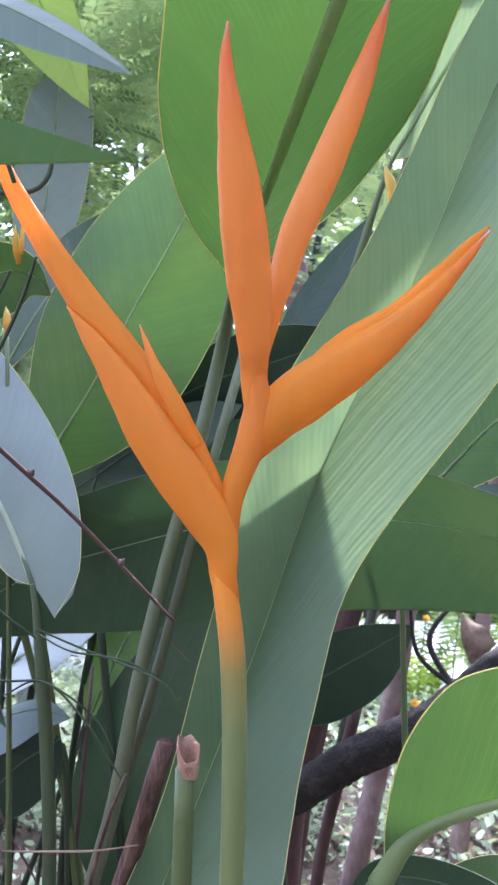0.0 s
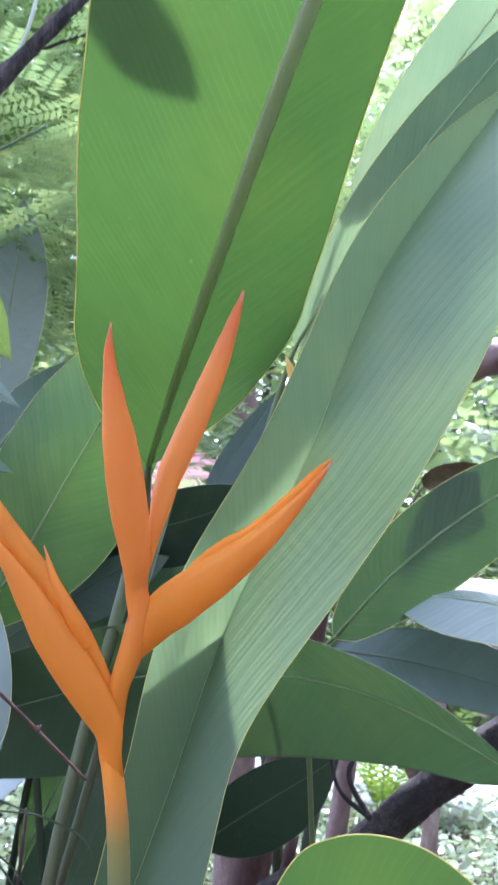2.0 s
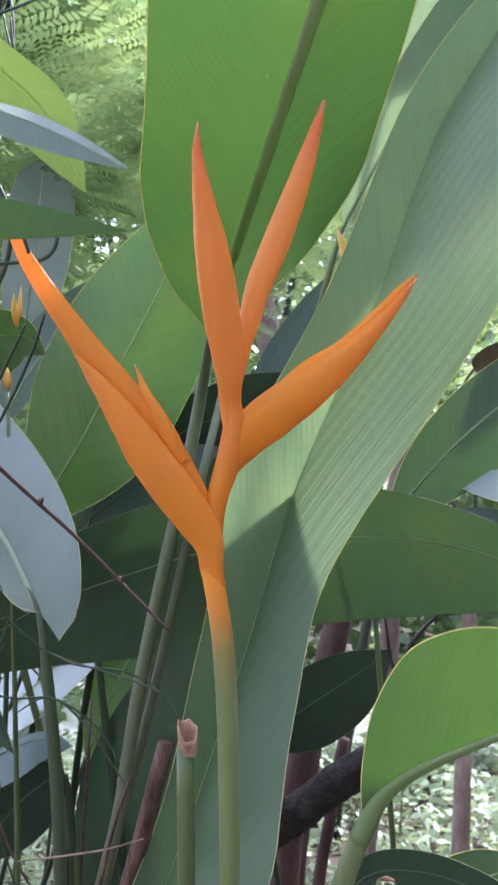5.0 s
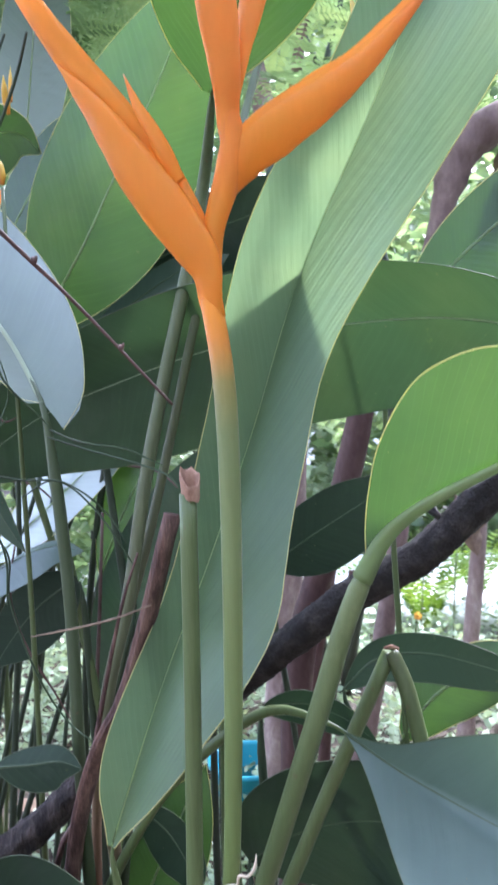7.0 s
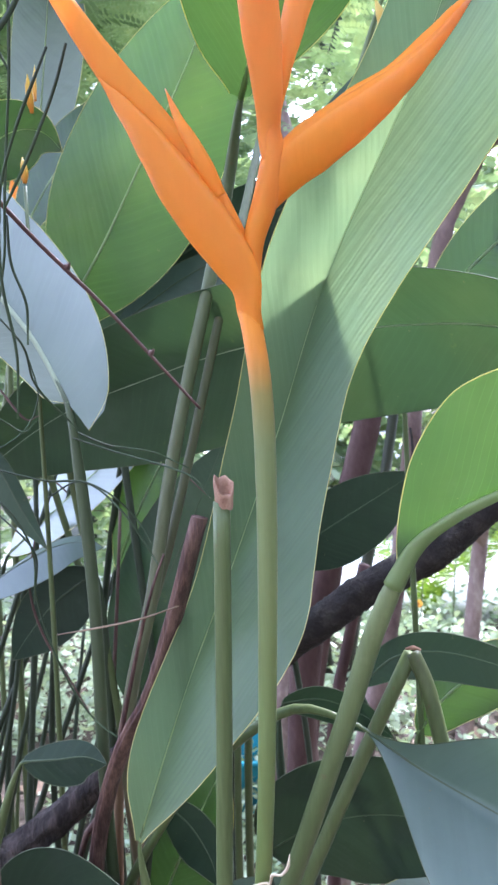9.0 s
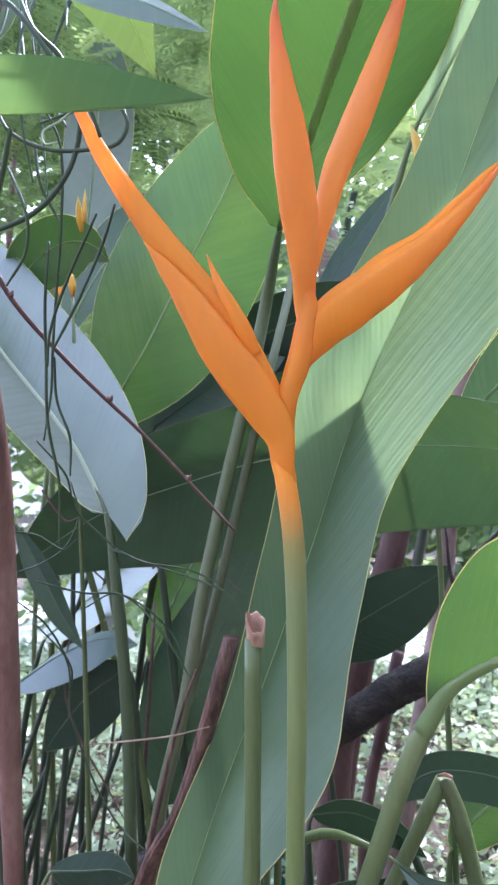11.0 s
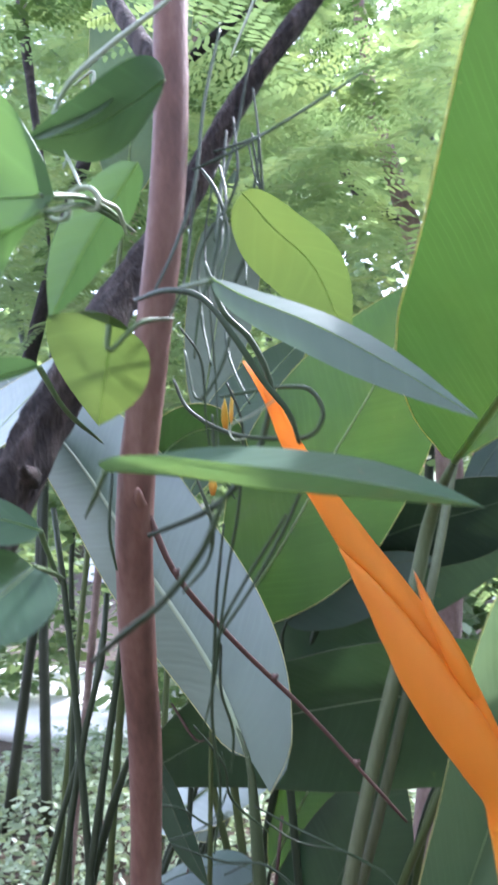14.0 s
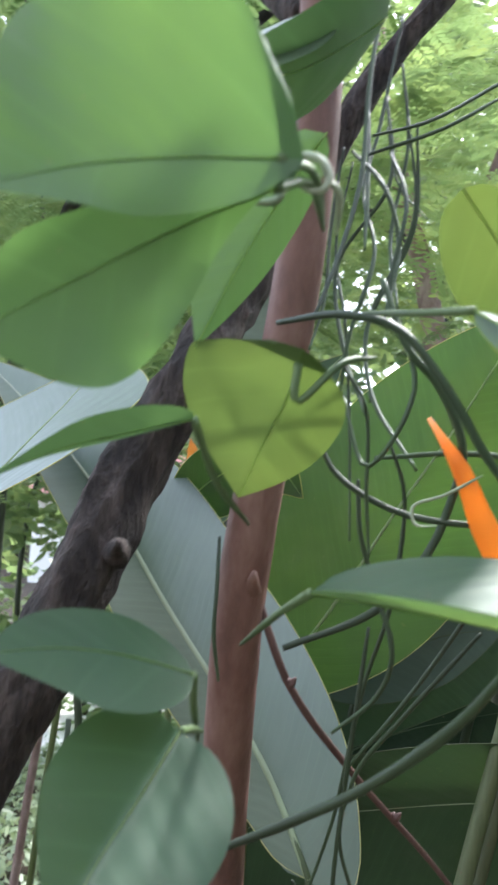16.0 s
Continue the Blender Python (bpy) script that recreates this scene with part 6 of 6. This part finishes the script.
def fern(label, at, count, length, seed):
    rnd = random.Random(seed)
    top = thing("fern", label, "fern", "ferns")
    at = Vector(at)
    for i in range(count):
        a = 2 * math.pi * i / count + rnd.uniform(-0.3, 0.3)
        out, ln = Vector((math.cos(a), math.sin(a), 0)), length * rnd.uniform(0.75, 1.15)
        c = spline([at, at + out * ln * 0.2 + Vector((0, 0, ln * 0.45)), at + out * ln * 0.5 + Vector((0, 0, ln * 0.72)), at + out * ln * 0.9 + Vector((0, 0, ln * 0.62))], 26)
        bm = bmesh.new()
        uv = bm.loops.layers.uv.new("veins")
        side = out.cross(Vector((0, 0, 1)))
        for j in range(3, 27):
            t = (c[j] - c[j - 1]).normalized()
            w = ln * 0.17 * math.sin(math.pi * (0.1 + 0.88 * j / 27)) ** 0.8
            for sg in (1, -1):
                leaflet(bm, uv, c[j], (side * sg + t * 0.35 + Vector((0, 0, rnd.uniform(-0.2, 0.1)))).normalized(), t, w, ln * 0.016)
        part("frond", bm, FERN, top, smooth=False)
    return top


fern("bright yellow-green fern in the sun behind the trunks", (0.09, 2.95, 0.0), 13, 0.42, 41)
fern("light green fern on the sunny ground", (0.3, 3.2, 0.08), 11, 0.34, 42)
fern("small fern beside the slender trunk", (0.62, 2.6, 0.0), 9, 0.26, 43)
def yellow_flower(label, at, r, seed):
    rnd = random.Random(seed)
    top = thing("yellow_flower", label, "flower", "small yellow flowers")
    at = Vector(at)
    part("stalk", tube([(at.x - 0.04, at.y, 0.0), (at.x - 0.02, at.y, at.z * 0.6), at], (0.003, 0.0025, 0.0016), 6, 16), STEM, top)
    for i in range(5):
        a = 2 * math.pi * i / 5 + rnd.uniform(-0.2, 0.2)
        d = Vector((math.cos(a), -0.5, math.sin(a))).normalized()
        side = d.cross(Vector((0, 1, 0))).normalized()
        part("petal", blade([at, at + d * r * 0.5, at + d * r], at + d * r * 0.6 + side * r * 0.4, at + d * r * 0.6 - side * r * 0.4, n=8, m=3, k=0.6)[0], YELLOW, top)


for seed, at in enumerate(((0.101, 2.6, 0.444), (0.208, 2.6, 0.500), (0.282, 2.6, 0.493), (0.064, 2.2, 0.295))):
    yellow_flower("small yellow flower on a thin stalk behind the branch", at, 0.014, seed)
leafy_mass("ground_cover", "low pale-green ground plants in the light", "ground cover", (-2.0, 2.0, 0.0), (1.4, 3.0, 0.15), 16000, 0.03, 21, GROUND_LEAF, "stuff", dens=-0.5)
leafy_mass("ground_cover", "small plants among fallen leaves on the soil", "ground cover", (-1.6, 1.0, 0.0), (-0.55, 2.0, 0.10), 6000, 0.024, 31, GROUND_LEAF, "stuff", dens=-0.2)
leafy_mass("ground_cover", "small plants growing in patches on the soil", "ground cover", (-0.1, 1.0, 0.0), (1.3, 2.0, 0.10), 6000, 0.024, 32, GROUND_LEAF, "stuff", dens=-0.2)
leafy_mass("ground_cover", "low pale plants seen between the stems", "ground cover", (-0.55, 1.0, 0.0), (-0.1, 2.0, 0.10), 3600, 0.024, 34, GROUND_LEAF, "stuff", dens=-0.3)
leafy_mass("leaf_litter", "dry fallen leaves lying on the soil", "leaf litter", (-1.6, 0.5, 0.005), (1.0, 2.0, 0.02), 900, 0.05, 33, LITTER, "stuff", dens=-0.5)
leafy_mass("leafy_tree", "young tree with small rounded green leaves", "tree", (-1.8, 1.7, 1.1), (-0.75, 2.6, 3.0), 4200, 0.055, 26, BUSH, dens=0.0, stems=2)
leafy_mass("leafy_tree", "young tree with light green leaves", "tree", (-0.4, 1.9, 1.2), (0.6, 2.8, 3.0), 3200, 0.055, 27, BUSH, dens=0.0, stems=2)
leafy_mass("leafy_tree", "tall tree with a loose light green crown", "tree", (-2.8, 2.2, 2.5), (-0.1, 3.7, 4.8), 6500, 0.085, 29, BUSH, dens=-0.05, stems=2)
leafy_mass("bush", "loose green bush in the sun", "bush", (-3.4, 3.0, 0.1), (-1.15, 4.2, 2.2), 8000, 0.085, 22, BUSH, dens=0.05, stems=6)
leafy_mass("bush", "low light-green bush before the house", "bush", (-2.6, 4.4, 0.0), (-0.4, 5.2, 1.3), 5000, 0.09, 28, GROUND_LEAF, dens=0.0, stems=3)
leafy_mass("bush", "loose green bush behind the young trees", "bush", (-0.5, 4.4, 0.0), (2.4, 5.6, 2.4), 8500, 0.11, 23, BUSH, dens=0.05, stems=6)
leafy_mass("tree_line", "far green trees against the bright sky", "trees", (-16.0, 14.0, 0.2), (9.0, 21.0, 12.0), 16000, 0.6, 24, BUSH, "stuff", dens=-0.02)

# far hut and yard
yard = part("yard", (lambda bm: (bmesh.ops.create_cube(bm, size=1.0, matrix=Matrix.Translation((-1.4, 3.6, 0.04)) @ Matrix.Diagonal((6.0, 1.2, 0.08, 1))), bmesh.ops.bevel(bm, geom=bm.edges[:], offset=0.012, segments=2), bm)[2])(bmesh.new()), CONCRETE)
tagged(yard, "pale concrete yard slab in full sun", "pavement", kind="structure")
house = thing("house", "far low house with a faded red tiled roof", "house")
HX, HY, HZ = -3.2, 9.6, 1.25


def tile_course(i):
    bm = bmesh.new()
    y0, z0 = i * 0.17, i * 0.165
    vs = [bm.verts.new((HX + x, HY + y, HZ + z)) for x, y, z in ((-3.5, y0, z0 + 0.03), (3.5, y0, z0 + 0.03), (3.5, y0 + 0.19, z0 + 0.17), (-3.5, y0 + 0.19, z0 + 0.17), (-3.5, y0, z0 - 0.02), (3.5, y0, z0 - 0.02))]
    bm.faces.new((vs[0], vs[1], vs[2], vs[3]))
    bm.faces.new((vs[4], vs[5], vs[1], vs[0]))
    return bm


roof = part("roof", box((HX - 3.4, HY + 1.0, HZ + 0.92), (HX + 3.4, HY + 1.2, HZ + 1.04)), ROOF, house, "rows of faded red roof tiles", smooth=False)
for i in range(6):
    part("tile_course", tile_course(i), ROOF, roof, smooth=False)
part("wall", box((HX - 3.2, HY + 0.4, -0.05), (HX + 3.2, HY + 3.0, HZ + 0.3)), CONCRETE, house, smooth=False)
